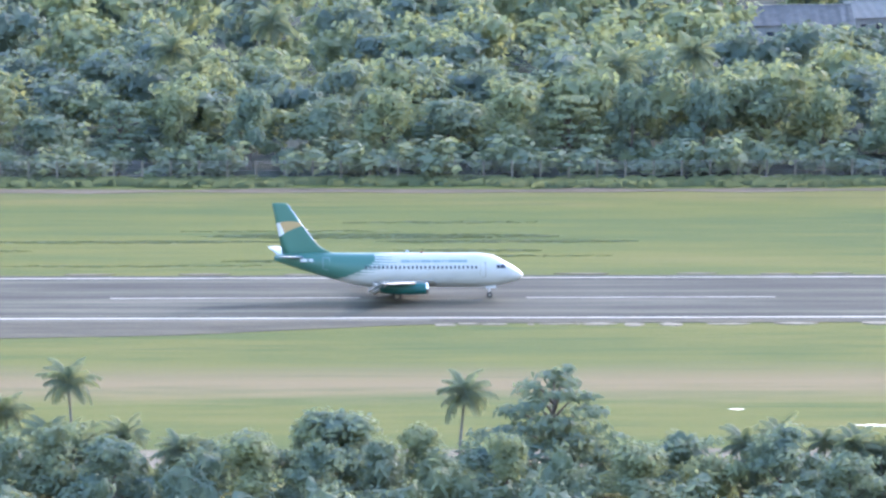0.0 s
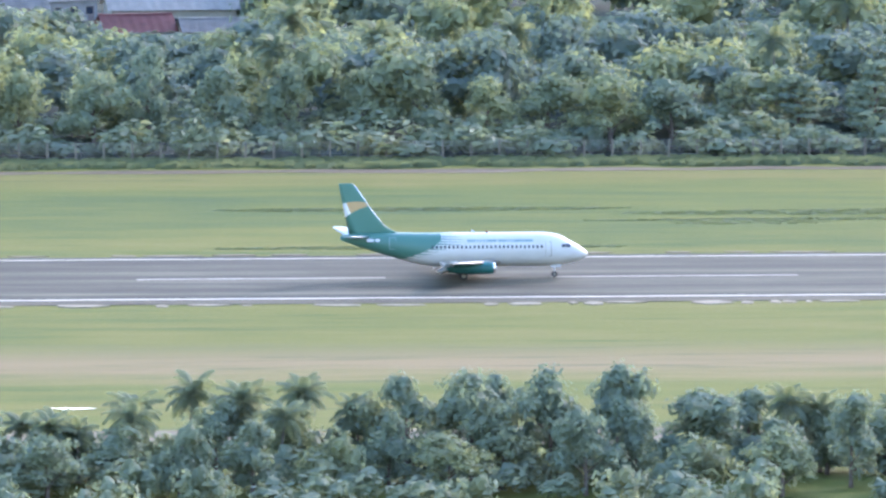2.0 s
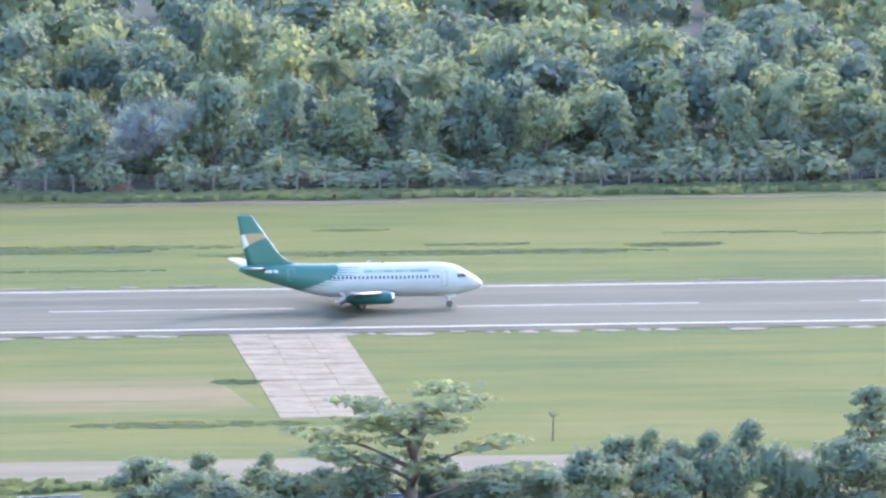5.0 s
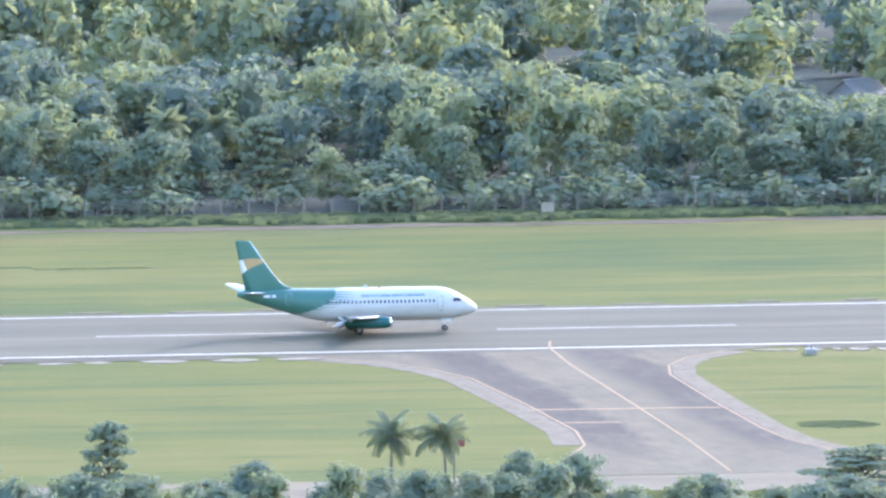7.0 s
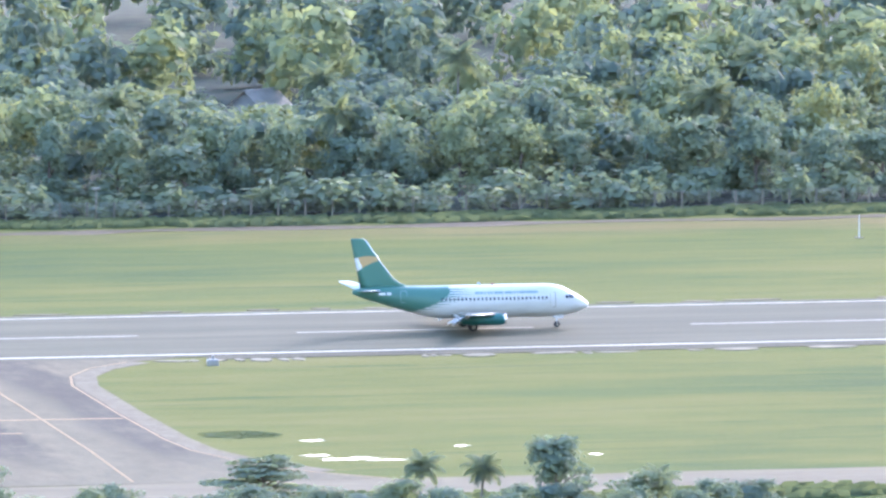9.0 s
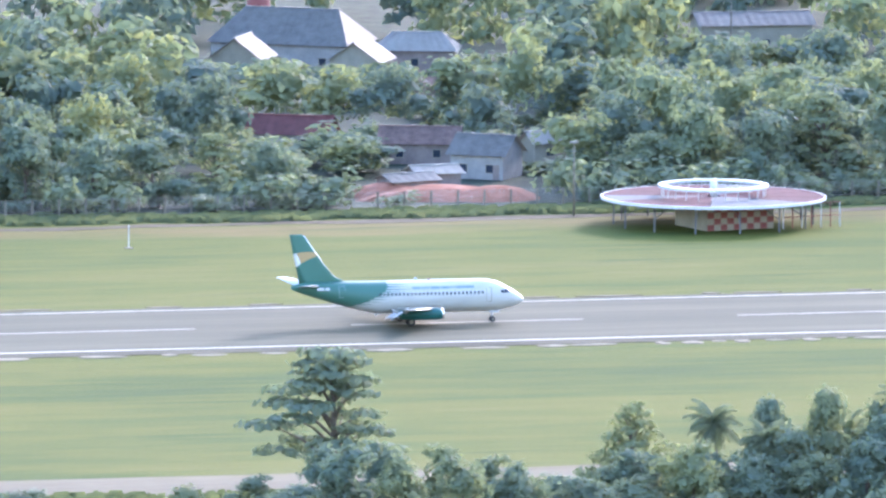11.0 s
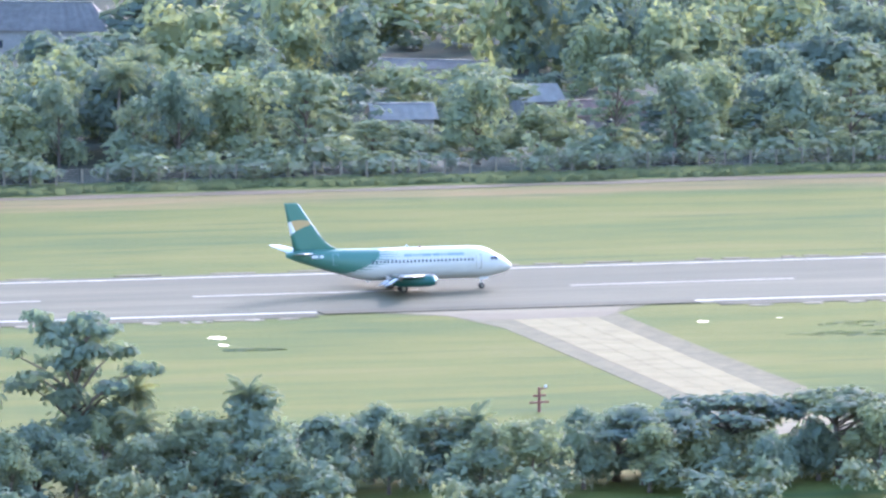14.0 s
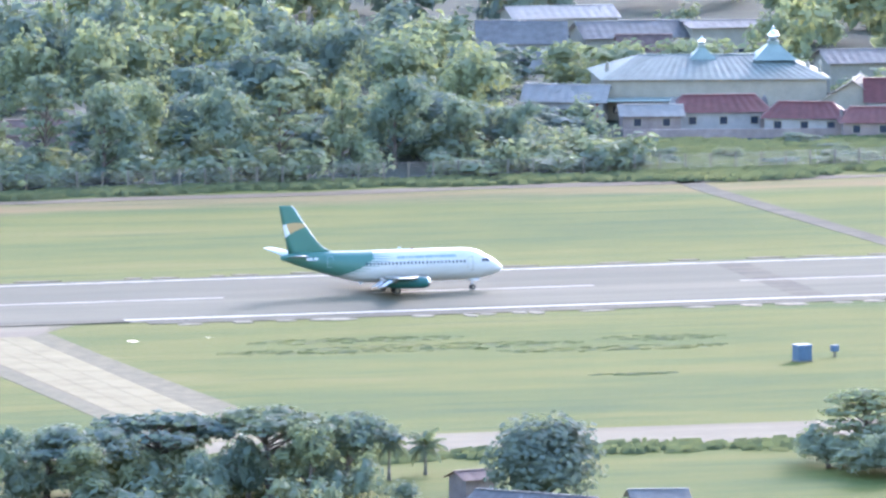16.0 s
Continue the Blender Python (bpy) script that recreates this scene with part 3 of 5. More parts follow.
def crown_blobs(kind, seed):
    """Leaf masses of a tree ten metres high and about nine wide, and the foot of its limbs."""
    r = random.Random(seed)
    out = []
    if kind == "round":
        out = [(0, 0, 6.4, 2.5, 2.5, 2.6)]
        for k in range(15):
            a, z = k * 2.4 + r.uniform(-0.5, 0.5), r.uniform(2.2, 8.4)
            q = r.uniform(1.4, 3.6) * (1.0 if z < 6.5 else 0.75)
            s = r.uniform(0.8, 1.7)
            out.append((math.cos(a) * q, math.sin(a) * q, z, s * r.uniform(0.9, 1.3), s, s * r.uniform(0.6, 1.0)))
        out.append((r.uniform(-1, 1), r.uniform(-1, 1), 8.6, 1.5, 1.5, 1.2))
    elif kind == "tall":
        for k in range(12):
            z = 2.0 + k * 0.65
            q = r.uniform(0.6, 2.6) * (1.15 - (z - 3) / 9)
            a = r.uniform(0, 6.28)
            s = r.uniform(0.9, 1.8)
            out.append((math.cos(a) * q, math.sin(a) * q, z, s * 1.1, s * 1.1, s * 0.9))
    elif kind == "tier":
        for k in range(26):
            z = 2.6 + 7.1 * (k / 25) ** 0.9
            q = r.uniform(1.8, 4.3) * (1.12 - 0.95 * (z - 2.6) / 7.3)
            a = k * 2.4 + r.uniform(-0.6, 0.6)
            s = r.uniform(0.7, 1.35)
            out.append((math.cos(a) * q, math.sin(a) * q, z + 0.12 * q, s * 1.2, s * 1.2, 0.3))
    elif kind == "umbrella":
        for k in range(26):
            a, q = r.uniform(0, 6.28), 4.0 * math.sqrt(r.uniform(0, 1))
            z = 8.9 - 0.2 * q * q * (0.6 + 0.4 * r.random()) + r.uniform(-0.5, 0.4)
            s = r.uniform(0.9, 1.5)
            out.append((math.cos(a) * q, math.sin(a) * q, z, s, s, s * 0.6))
    elif kind == "cone":
        for k in range(30):
            z = 2.0 + 7.6 * k / 29
            q = 4.6 * (1 - (z - 2) / 8.2) ** 0.75 * r.uniform(0.55, 1.05)
            a = k * 2.4
            s = 0.5 + 1.0 * (1 - (z - 2) / 9)
            out.append((math.cos(a) * q, math.sin(a) * q, z, s * 1.2, s * 1.2, s * 0.5))
    elif kind == "airy":
        for k in range(17):
            z = 3.4 + 6.0 * (k / 16) ** 0.8
            q = r.uniform(2.0, 4.6) * (1.1 - 0.62 * (z - 3.4) / 6.4)
            a = k * 2.4 + r.uniform(-0.5, 0.5)
            s = r.uniform(0.7, 1.2)
            for e in (0.75, 1.0):
                out.append((math.cos(a) * q * e, math.sin(a) * q * e, z + 0.5 * (e - 0.75) * 4, s * 0.95, s * 0.95, 0.22))
    elif kind == "crest":
        out = [(0.2, 0, 3.4, 1.9, 1.9, 1.6), (-1.2, 0.3, 2.6, 1.6, 1.6, 1.4), (1.6, -0.2, 4.2, 1.4, 1.4, 0.9), (-0.6, 0, 5.2, 1.3, 1.3, 0.8)]
        for k in range(18):
            z = 5.6 + 4.1 * k / 17
            q = r.uniform(1.2, 3.9) * (1.0 if z < 8.6 else 0.62)
            a = k * 2.4 + r.uniform(-0.5, 0.5)
            s = r.uniform(0.8, 1.25)
            out.append((math.cos(a) * q, math.sin(a) * q, z, s * 1.15, s * 1.15, s * 0.36))
    elif kind == "dome":
        out = [(0, 0, 4.6, 3.9, 3.9, 4.6), (1.3, 0.4, 6.2, 2.7, 2.7, 3.2), (-1.4, -0.3, 5.8, 2.6, 2.6, 3.2)]
    elif kind == "shrub":
        for k in range(7):
            a, q = r.uniform(0, 6.28), r.uniform(0, 3.2)
            s = r.uniform(1.2, 2.2)
            out.append((math.cos(a) * q, math.sin(a) * q, r.uniform(2.5, 6.5), s, s, s * 1.3))
    return out


def trunk_mesh(kind, blobs, seed):
    r = random.Random(seed)
    bm = bmesh.new()
    top = max(b[2] for b in blobs) - 0.8
    lean = (r.uniform(-0.5, 0.5), r.uniform(-0.5, 0.5))
    axis = lambda z: (lean[0] * (z / 9) ** 2, lean[1] * (z / 9) ** 2, z)
    tube(bm, [axis(z) for z in (-0.3, 0.6, 2.4, 4.5, top)], [0.36, 0.25, 0.2, 0.15, 0.05], 7)
    for x, y, z, *_ in blobs[: 26 if kind in ("tier", "cone", "umbrella", "crest", "airy") else 8]:
        z0 = max(1.6, z - 1.2 - 0.35 * math.hypot(x, y))
        a = axis(z0)
        tube(bm, [a, ((a[0] + x) / 2, (a[1] + y) / 2, (z0 + z) / 2 + 0.25), (x, y, z)], [0.1, 0.07, 0.03], 5)
    return mesh_of("trunk", bm, BARK, True)


KINDS = {  # leaf sprays, size, droop, width, dense masses, material
    "round": (1500, 0.32, 0.3, 0.85, 7, "LEAF"), "tall": (1500, 0.32, 0.35, 0.85, 6, "LEAF"), "tier": (2100, 0.31, 0.1, 0.9, 0, "FEATHER"),
    "umbrella": (1600, 0.31, 0.1, 1.0, 14, "DEEP"), "cone": (2700, 0.34, 0.4, 0.7, 0, "FEATHER"), "crest": (2300, 0.3, 0.15, 1.0, 16, "LEAF"), "dome": (2300, 0.33, 0.2, 1.0, 3, "DEEP"), "shrub": (700, 0.6, 0.6, 0.4, 5, "SHRUB"), "airy": (1500, 0.3, 0.2, 0.8, 0, "FEATHER")}
LEAVES = {"LEAF": LEAF, "DEEP": LEAF_DEEP, "FEATHER": LEAF_FEATHER, "SHRUB": LEAF_SHRUB}
LABELS = {"round": "broad green tree with a dense rounded crown", "tall": "tall green tree with an uneven crown", "tier": "spreading tree with flat feathery tiers of leaves",
          "umbrella": "dark umbrella-shaped rain tree with spreading limbs", "cone": "feathery tree with a pointed open crown", "crest": "tall tree with flat layered boughs above a dense lower crown", "dome": "dense dark green dome-shaped tree", "airy": "wide thin-leaved tree with open slanting layers of boughs", "shrub": "leafy banana-like shrub with pale leaf tips"}
STOCK = {}


def stock(kind, seed):
    """The meshes of one make of tree."""
    if (kind, seed) not in STOCK:
        n, size, droop, wide, core, mat = KINDS[kind]
        blobs = crown_blobs(kind, seed)
        p, f, nv = clumps(blobs, n, size, seed, droop, wide, core)
        STOCK[kind, seed] = (trunk_mesh(kind, blobs, seed), leaf_mesh("crown", p, f, nv, LEAVES[mat]))
    return STOCK[kind, seed]


def tree(kind, seed, x, y, h, w, turn=0.0, group="", label="", name="tree"):
    trunk, crown = stock(kind, seed)
    t = tagged(new("shrub" if kind == "shrub" else name), label or LABELS[kind], "shrub" if kind == "shrub" else "tree", group)
    t.matrix_basis = pose(x, y, 0, 0, 0, turn) @ Matrix.Diagonal((w / 9, w / 9, h / 10, 1))
    part("trunk", trunk, None, t)
    part("crown", crown, None, t)
    return t


def frond_mesh(seed, length=3.9):
    """A coconut frond: a bowed rib with drooping leaflets on both sides."""
    r = random.Random(seed)
    vs, fs = [], []
    rib = lambda s: Vector((s * length * (1 - 0.16 * s), 0, 0.4 * length * s - 0.68 * length * s * s))
    for k in range(8):
        a, b = rib(k / 8), rib((k + 1) / 8)
        i = len(vs)
        w = 0.06 * (1 - k / 9)
        vs += [a + Vector((0, w, 0)), a - Vector((0, w, 0)), b - Vector((0, w, 0)), b + Vector((0, w, 0))]
        fs.append((i, i + 1, i + 2, i + 3))
    for k in range(2, 19):
        s = k / 18.5
        p = rib(s)
        ll = 1.15 * math.sin(math.pi * min(1, 0.2 + s * 0.8)) ** 0.6 + 0.2
        for side in (-1, 1):
            i = len(vs)
            mid = p + Vector((0.2 * ll, side * ll * 0.4, -ll * r.uniform(0.05, 0.25)))
            tip = p + Vector((0.4 * ll + r.uniform(-0.1, 0.1), side * ll * 0.65, -ll * r.uniform(0.45, 0.95)))
            vs += [p + Vector((-0.1, 0, 0)), p + Vector((0.14, 0, 0)), mid + Vector((0.1, 0, 0)), mid + Vector((-0.1, 0, 0)), tip]
            fs += [(i, i + 1, i + 2, i + 3), (i + 3, i + 2, i + 4)]
    me = bpy.data.meshes.new("frond")
    me.from_pydata([tuple(v) for v in vs], [], fs)
    me.materials.append(LEAF_PALM)
    return me


FRONDS = [frond_mesh(s) for s in (1, 2, 3)]


def palm(x, y, h, seed, group="coconut palms by the road", size=1.0):
    """A coconut palm whose fronds reach up to height h."""
    r = random.Random(seed)
    t = thing("coconut_palm", "coconut palm with a slim grey trunk and drooping fronds", "palm tree", (x, y, 0), group=group)
    top = h - 2.5 * size
    lx, ly = r.uniform(-0.06, 0.06) * h, r.uniform(-0.06, 0.06) * h
    bm = bmesh.new()
    zs = [-0.3] + [top * k / 5 for k in range(1, 6)]
    tube(bm, [(lx * (max(z, 0) / top) ** 2, ly * (max(z, 0) / top) ** 2, z) for z in zs], [0.3, 0.2, 0.17, 0.15, 0.14, 0.16], 7)
    part("trunk", bm, PALM_BARK, t, smooth=True)
    n = r.randint(22, 27)
    for k in range(n):
        f = part("frond", r.choice(FRONDS), None, t)
        up = 72 - 110 * (k / n) ** 0.9 + r.uniform(-9, 9)
        f.matrix_basis = pose(lx, ly, top, 0, 0, k * 137.5 + r.uniform(-15, 15)) @ pose(0, 0, 0, r.uniform(-12, 12), -up, 0) @ Matrix.Scale(size * r.uniform(0.8, 1.1), 4)
    return t


# openings in the wood: houses and the ground before them (x, y, radius)
CLEAR_A = [(716, 142, 15), (716, 150, 17), (712, 160, 9), (728, 172, 13), (743, 120, 17), (742, 190, 5), (712, 211, 9), (726, 194, 8), (742, 322, 17), (752, 270, 6), (760, 318, 9), (752, 300, 10), (975, 150, 34), (1010, 150, 38),
           (985, 205, 22), (1000, 180, 20), (967, 205, 11), (970, 186, 10), (1010, 200, 22), (1003, 290, 24), (1020, 235, 16), (617, 252, 5), (851, 186, 6), (879, 258, 8), (877, 203, 6), (878, 184, 8), (840, 315, 13), (814, 335, 11), (801, 262, 5), (230, 297, 26), (242, 272, 10)]
CLEAR_B = [(846.5, 172, 6), (842, 158, 5), (872, 190, 5), (875, 170, 6), (871, 158, 5), (834, 298, 9), (828, 280, 7), (808, 318, 9), (802, 300, 7), (614, 240, 5), (611, 227, 4), (737, 305, 10), (732, 288, 8), (755, 300, 8), (708, 197, 6), (704, 183, 5),
           (724, 158, 8), (228, 280, 16), (226, 262, 9), (240, 262, 8), (873, 242, 7), (997, 268, 10), (978, 268, 8)]
CLEAR = CLEAR_A + CLEAR_B


def free(x, y, margin=0.0):
    return all((x - cx) ** 2 + (y - cy) ** 2 > (cr + margin) ** 2 for cx, cy, cr in CLEAR)


# houses that stand high enough over the trees before them to be looked down on from the hill (x, y, half width)
OUTLOOK = [(742, 326, 13), (760, 318, 8), (734, 312, 6), (748, 304, 6), (712, 211, 7), (726, 194, 6), (729, 172, 6), (716, 157, 8), (814, 335, 9), (841, 316, 10), (851.5, 186, 5), (879, 258, 8), (877, 205, 4),
           (617, 253, 4), (222, 306, 5), (244, 301, 9), (242, 274, 9), (1000, 290, 18), (987, 208, 18), (965, 205, 7)]


def room(x, y):
    """How high a tree may be at a place without closing the outlook to a house behind it."""
    top = 99.0
    for cx, cy, half in OUTLOOK:
        if 0 < cy - y < 120 and abs(x - cx * (DIST + y) / (DIST + cy)) < half + 3:
            top = min(top, 2.2 + (cy - y) * 0.11)
    return top


def build_woods():
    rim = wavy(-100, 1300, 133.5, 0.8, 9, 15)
    slab("wood_floor", rim + [(1300, 640), (-100, 640)], -0.3, 0.03, SHADED_LITTER, "leaf litter and weeds under the trees, darkened for shade", "ground")
    r = random.Random(21)
    makes = [("round", 1), ("round", 2), ("round", 3), ("tall", 4), ("tall", 5), ("tall", 6), ("tier", 7), ("round", 8)]
    shrubs = [("shrub", 11), ("shrub", 12), ("shrub", 13)]
    # shrubs and first trees behind the fence stand singly
    x = 50.0
    while x < 1060:
        if free(x, 140) and r.random() < 0.85:
            k = r.choice(shrubs)
            tree(*k, x, 137 + r.uniform(0, 6), r.uniform(2.6, 5.2), r.uniform(4.5, 8), r.uniform(0, 360), "shrubs behind the fence")
        x += r.uniform(5, 9)
    # low bushes on the open slope before the village
    for k in range(46):
        x, y = r.uniform(936, 1060), 133 + 34 * r.random() ** 1.3
        tree(*r.choice(shrubs), x, y, r.uniform(1.1, 2.6), r.uniform(4, 9), r.uniform(0, 360), "bushes on the village slope")
    for y in (147,):
        x = 45.0
        while x < 1090:
            yy = y + r.uniform(-4, 4)
            big = 0.5 + 0.5 * math.sin(x * 0.021 + y) * math.sin(x * 0.0083 + 1)
            if free(x, yy, 2):
                w = r.uniform(8, 13)
                tree(*r.choice(makes), x, yy, min(r.uniform(7, 11) + big * 4.5, max(3.0, room(x, yy))), w, r.uniform(0, 360), "trees along the wood's edge")
            x += r.uniform(7, 10)
    for k in range(44):
        x, y = r.uniform(60, 1060), r.uniform(150, 215)
        if free(x, y) and room(x, y) > 13:
            palm(x, y, r.uniform(11, 16), 300 + k, "coconut palms in the wood")
    # deeper woods: joined, past counting
    for mi, (label, mat) in enumerate((("dense mixed green woodland behind the airfield", LEAF), ("dark green woodland behind the airfield", LEAF_DEEP))):
        makes = (("round", 31), ("round", 32), ("tall", 33), ("round", 34), ("round", 35))
        fine = [clumps(crown_blobs(*mk), 680, 0.42, mk[1], 0.3, 0.9, 3) for mk in makes]
        coarse = [clumps(crown_blobs(*mk), 400, 0.66, mk[1], 0.25, 0.95, 0) for mk in makes]
        vs, fs, ns, base = [], [], [], 0
        rr = random.Random(50 + mi)
        for y in (157, 168, 180, 194, 210, 228, 248, 271, 298, 330, 368, 412):
            x = 50.0 + rr.uniform(0, 10)
            while x < 1110:
                yy, keep = y + rr.uniform(-6, 6), rr.random()
                wide = rr.uniform(10, 16)
                if free(x, yy, 2) and room(x, yy) > 3.2 and keep < (0.56 if mi == 0 else 0.42):
                    h = rr.uniform(9, 14.5) + 3.5 * math.sin(x * 0.017 + y * 0.05) * math.sin(x * 0.006 + 2) + (y - 157) * 0.015
                    h = min(h, room(x, yy))
                    p, tri, nv = (fine if y < 230 else coarse)[rr.randrange(5)]
                    a = rr.uniform(0, 6.28)
                    q = turned(p, a) * (wide / 9, wide / 9, h / 10) + (x, yy, 0)
                    vs.append(q), fs.append(tri + base), ns.append(turned(nv, a))
                    base += len(q)
                x += rr.uniform(7, 11)
        ob = new("woodland", leaf_mesh("woodland", np.concatenate(vs), np.concatenate(fs), np.concatenate(ns), mat))
        tagged(ob, label, "woods", kind="stuff")
    # bushes that fill the wood's floor
    vs, fs, ns, base = [], [], [], 0
    p0, f0, n0 = clumps(crown_blobs("shrub", 61), 150, 0.8, 61, 0.3, 0.8, 2)
    rr = random.Random(62)
    for k in range(1500):
        x, y = rr.uniform(20, 1160), 134 + 190 * rr.random() ** 2.4
        if free(x, y, -4):
            s, hs, a = rr.uniform(0.7, 1.3), rr.uniform(0.3, 0.75), rr.uniform(0, 6.28)
            q = turned(p0, a) * (s, s, hs) + (x, y, 0)
            vs.append(q), fs.append(f0 + base), ns.append(turned(n0, a))
            base += len(q)
    tagged(new("undergrowth", leaf_mesh("undergrowth", np.concatenate(vs), np.concatenate(fs), np.concatenate(ns), LEAF_SHRUB)), "tangled green undergrowth and bushes at the wood's edge", "bushes", kind="stuff")


def build_fence():
    """Concrete posts with wire between, along the far side of the airfield."""
    fence = thing("perimeter_fence", "long grey wire fence on concrete posts before the trees", "fence", kind="structure")
    post = mesh_of("post", boxed((-0.11, 0.11, -0.11, 0.11, -0.2, 2.7), bevel=0.03), POST_GREY)
    for k in range(262):
        ob = part("post", post, None, fence)
        ob.location = (62 + 3.6 * k, 131.5 + 0.4 * math.sin(k * 0.37), 0)
    bm = bmesh.new()
    for z in (0.25, 0.55, 0.85, 1.15, 1.45, 1.75, 2.05, 2.35, 2.6):
        box(bm, 62, 62 + 3.6 * 261, 131.46, 131.54, z - 0.012, z + 0.012)
    part("wire", bm, STEEL, fence)
    return fence


# foreground trees: x, y, height, width
PALMS_A = [(93, -190, 11.3), (97, -196, 9.2), (100, -192, 14.7), (144, -172, 11.0), (178, -190, 7.9), (183, -192, 7.2), (178, -194, 8.3), (187, -196, 7.7), (189, -200, 7.2), (196, -194, 9.6), (202, -190, 11.0), (207, -196, 10.9),
           (214, -198, 11.8), (236, -194, 8.7), (272, -195, 9.0), (280, -192, 8.4), (289, -188, 10.9), (284, -197, 8.1), (293, -194, 11.5), (314, -168, 12.3), (309, -192, 7.5), (320, -190, 10.7)]
PALMS_B = [(463, -178, 10.5), (469, -180, 10.8), (534, -186, 7.2), (541, -187, 6.9), (562, -186, 5.0), (653, -196, 12.0), (673, -200, 14.8), (694, -196, 13.4), (705, -204, 13.7),
           (722, -196, 7.6), (801, -192, 5.2), (733, -203, 9.1), (795, -196, 6.2), (656, -204, 10.8)]
BROAD_A = [(116, -192, 6.2, 8.1), (128, -198, 10.6, 14.8), (140, -190, 4.9, 8.1), (220, -200, 10.1, 8.7), (232, -205, 13.2, 12), (225, -203, 11.8, 10), (248, -206, 14.4, 10.5), (241, -202, 13.4, 11), (236, -199, 11.5, 9.5), (259, -200, 10.3, 13.7),
           (297, -200, 13.2, 8.7), (264, -193, 8.9, 10.7), (273, -194, 8.7, 6.9), (353, -180, 4.5, 5.0)]
BROAD_B = [(659, -198, 12.4, 9), (671, -199, 13, 9), (657, -205, 10.5, 12), (669, -207, 11.5, 13), (680, -204, 9.5, 12), (697, -206, 11, 12), (360, -182, 4.3, 4.4), (399, -192, 7.2, 8.2), (405, -194, 7.0, 6.9), (412, -196, 8.7, 8.2), (476, -188, 7.7, 7.6), (549, -190, 9.4, 11.5), (664, -202, 14.0, 10.3), (705, -207, 12.6, 13.6),
           (726, -200, 8.7, 8.4), (750, -204, 8.7, 16.3), (714, -204, 9.4, 12.9)]
TIERS = [(427, -196, 12.4, 9.4), (515, -190, 7.4, 15.9), (611, -182, 18.0, 21.9), (855, -196, 8.6, 17)]
UMBRELLAS = [(764, -204, 10.4, 20), (776, -208, 11.0, 20), (787, -205, 9.6, 13), (752, -208, 9.4, 15)]
CONES = [(153, -194, 14.5, 18), (645, -188, 11.7, 11.6), (730, -200, 8.9, 15.6)]


def build_foreground():
    r = random.Random(77)
    for k, (x, y, h) in enumerate(PALMS_A + PALMS_B):
        palm(x, y, h, 100 + k, size=0.75 if h < 8 else 1.0)
    for k in range(24):
        x = r.choice((r.uniform(84, 112), r.uniform(172, 246), r.uniform(172, 246), r.uniform(268, 318), r.uniform(645, 700)))
        palm(x, -r.uniform(194, 206), r.uniform(7.5, 10.5), 400 + k, size=0.9)
    for k, (x, y, h, w) in enumerate(BROAD_A + BROAD_B):
        tree(("round", "round", "tall")[k % 3], (1, 3, 6, 8)[k % 4] if k % 3 < 2 else 6, x, y, h, w, r.uniform(0, 360), "trees by the road")
    for k, (x, y, h, w) in enumerate(TIERS):
        tree("tier", 7 + 10 * (k % 3), x, y, h, w, r.uniform(0, 360), "spreading trees by the road")
    for k, (x, y, h, w) in enumerate(UMBRELLAS):
        tree("umbrella", 71 + k, x, y, h, w, 0, "rain trees")
    for k, (x, y, h, w) in enumerate(CONES):
        tree("cone", 81 + k, x, y, h, w, 0, "feathery trees by the road")
    tree("airy", 93, 371, -216, 15.2, 30, 20, "spreading trees by the road")
    tree("crest", 92, 687, -196, 21.0, 19, 0, "trees by the road")
    tree("dome", 91, 801, -232, 12.2, 15.6)
    # low trees between them, and bushes that close the gaps down to the ground
    def open_ground(x):
        return 788 < x < 848 or 572 < x < 588 or 322 < x < 342

    for row, (ya, yb) in enumerate(((196, 204), (208, 218))):
        x = 66.0 + 3 * row
        while x < 905:
            if not open_ground(x):
                lush = x < 322 or 394 < x < 430 or 440 < x < 482 or 600 < x < 632 or 640 < x < 790
                h = (r.uniform(6.8, 9.5) if lush else r.uniform(4.2, 6.4)) + row * 0.8
                tree(r.choice(("round", "round", "tall", "shrub")), r.choice((1, 2, 3, 8)), x, -r.uniform(ya, yb), h, r.uniform(8, 12), r.uniform(0, 360), "low trees by the road")
            x += r.uniform(5.5, 9)
    vs, fs, ns, base = [], [], [], 0
    p0, f0, n0 = clumps(crown_blobs("shrub", 63), 150, 0.75, 63, 0.3, 0.8, 2)
    for k in range(720):
        x, y = r.uniform(60, 910), -r.uniform(192, 238)
        if not open_ground(x):
            s, hs, a = r.uniform(0.6, 1.0), r.uniform(0.35, 0.75) * (1.0 if x < 322 or x > 640 else 0.5), r.uniform(0, 6.28)
            q = turned(p0, a) * (s, s, hs) + (x, y, -0.4)
            vs.append(q), fs.append(f0 + base), ns.append(turned(n0, a))
            base += len(q)
    tagged(new("roadside_bushes", leaf_mesh("roadside_bushes", np.concatenate(vs), np.concatenate(fs), np.concatenate(ns), LEAF_SHRUB)), "tangled green bushes between the trees by the road", "bushes", kind="stuff")


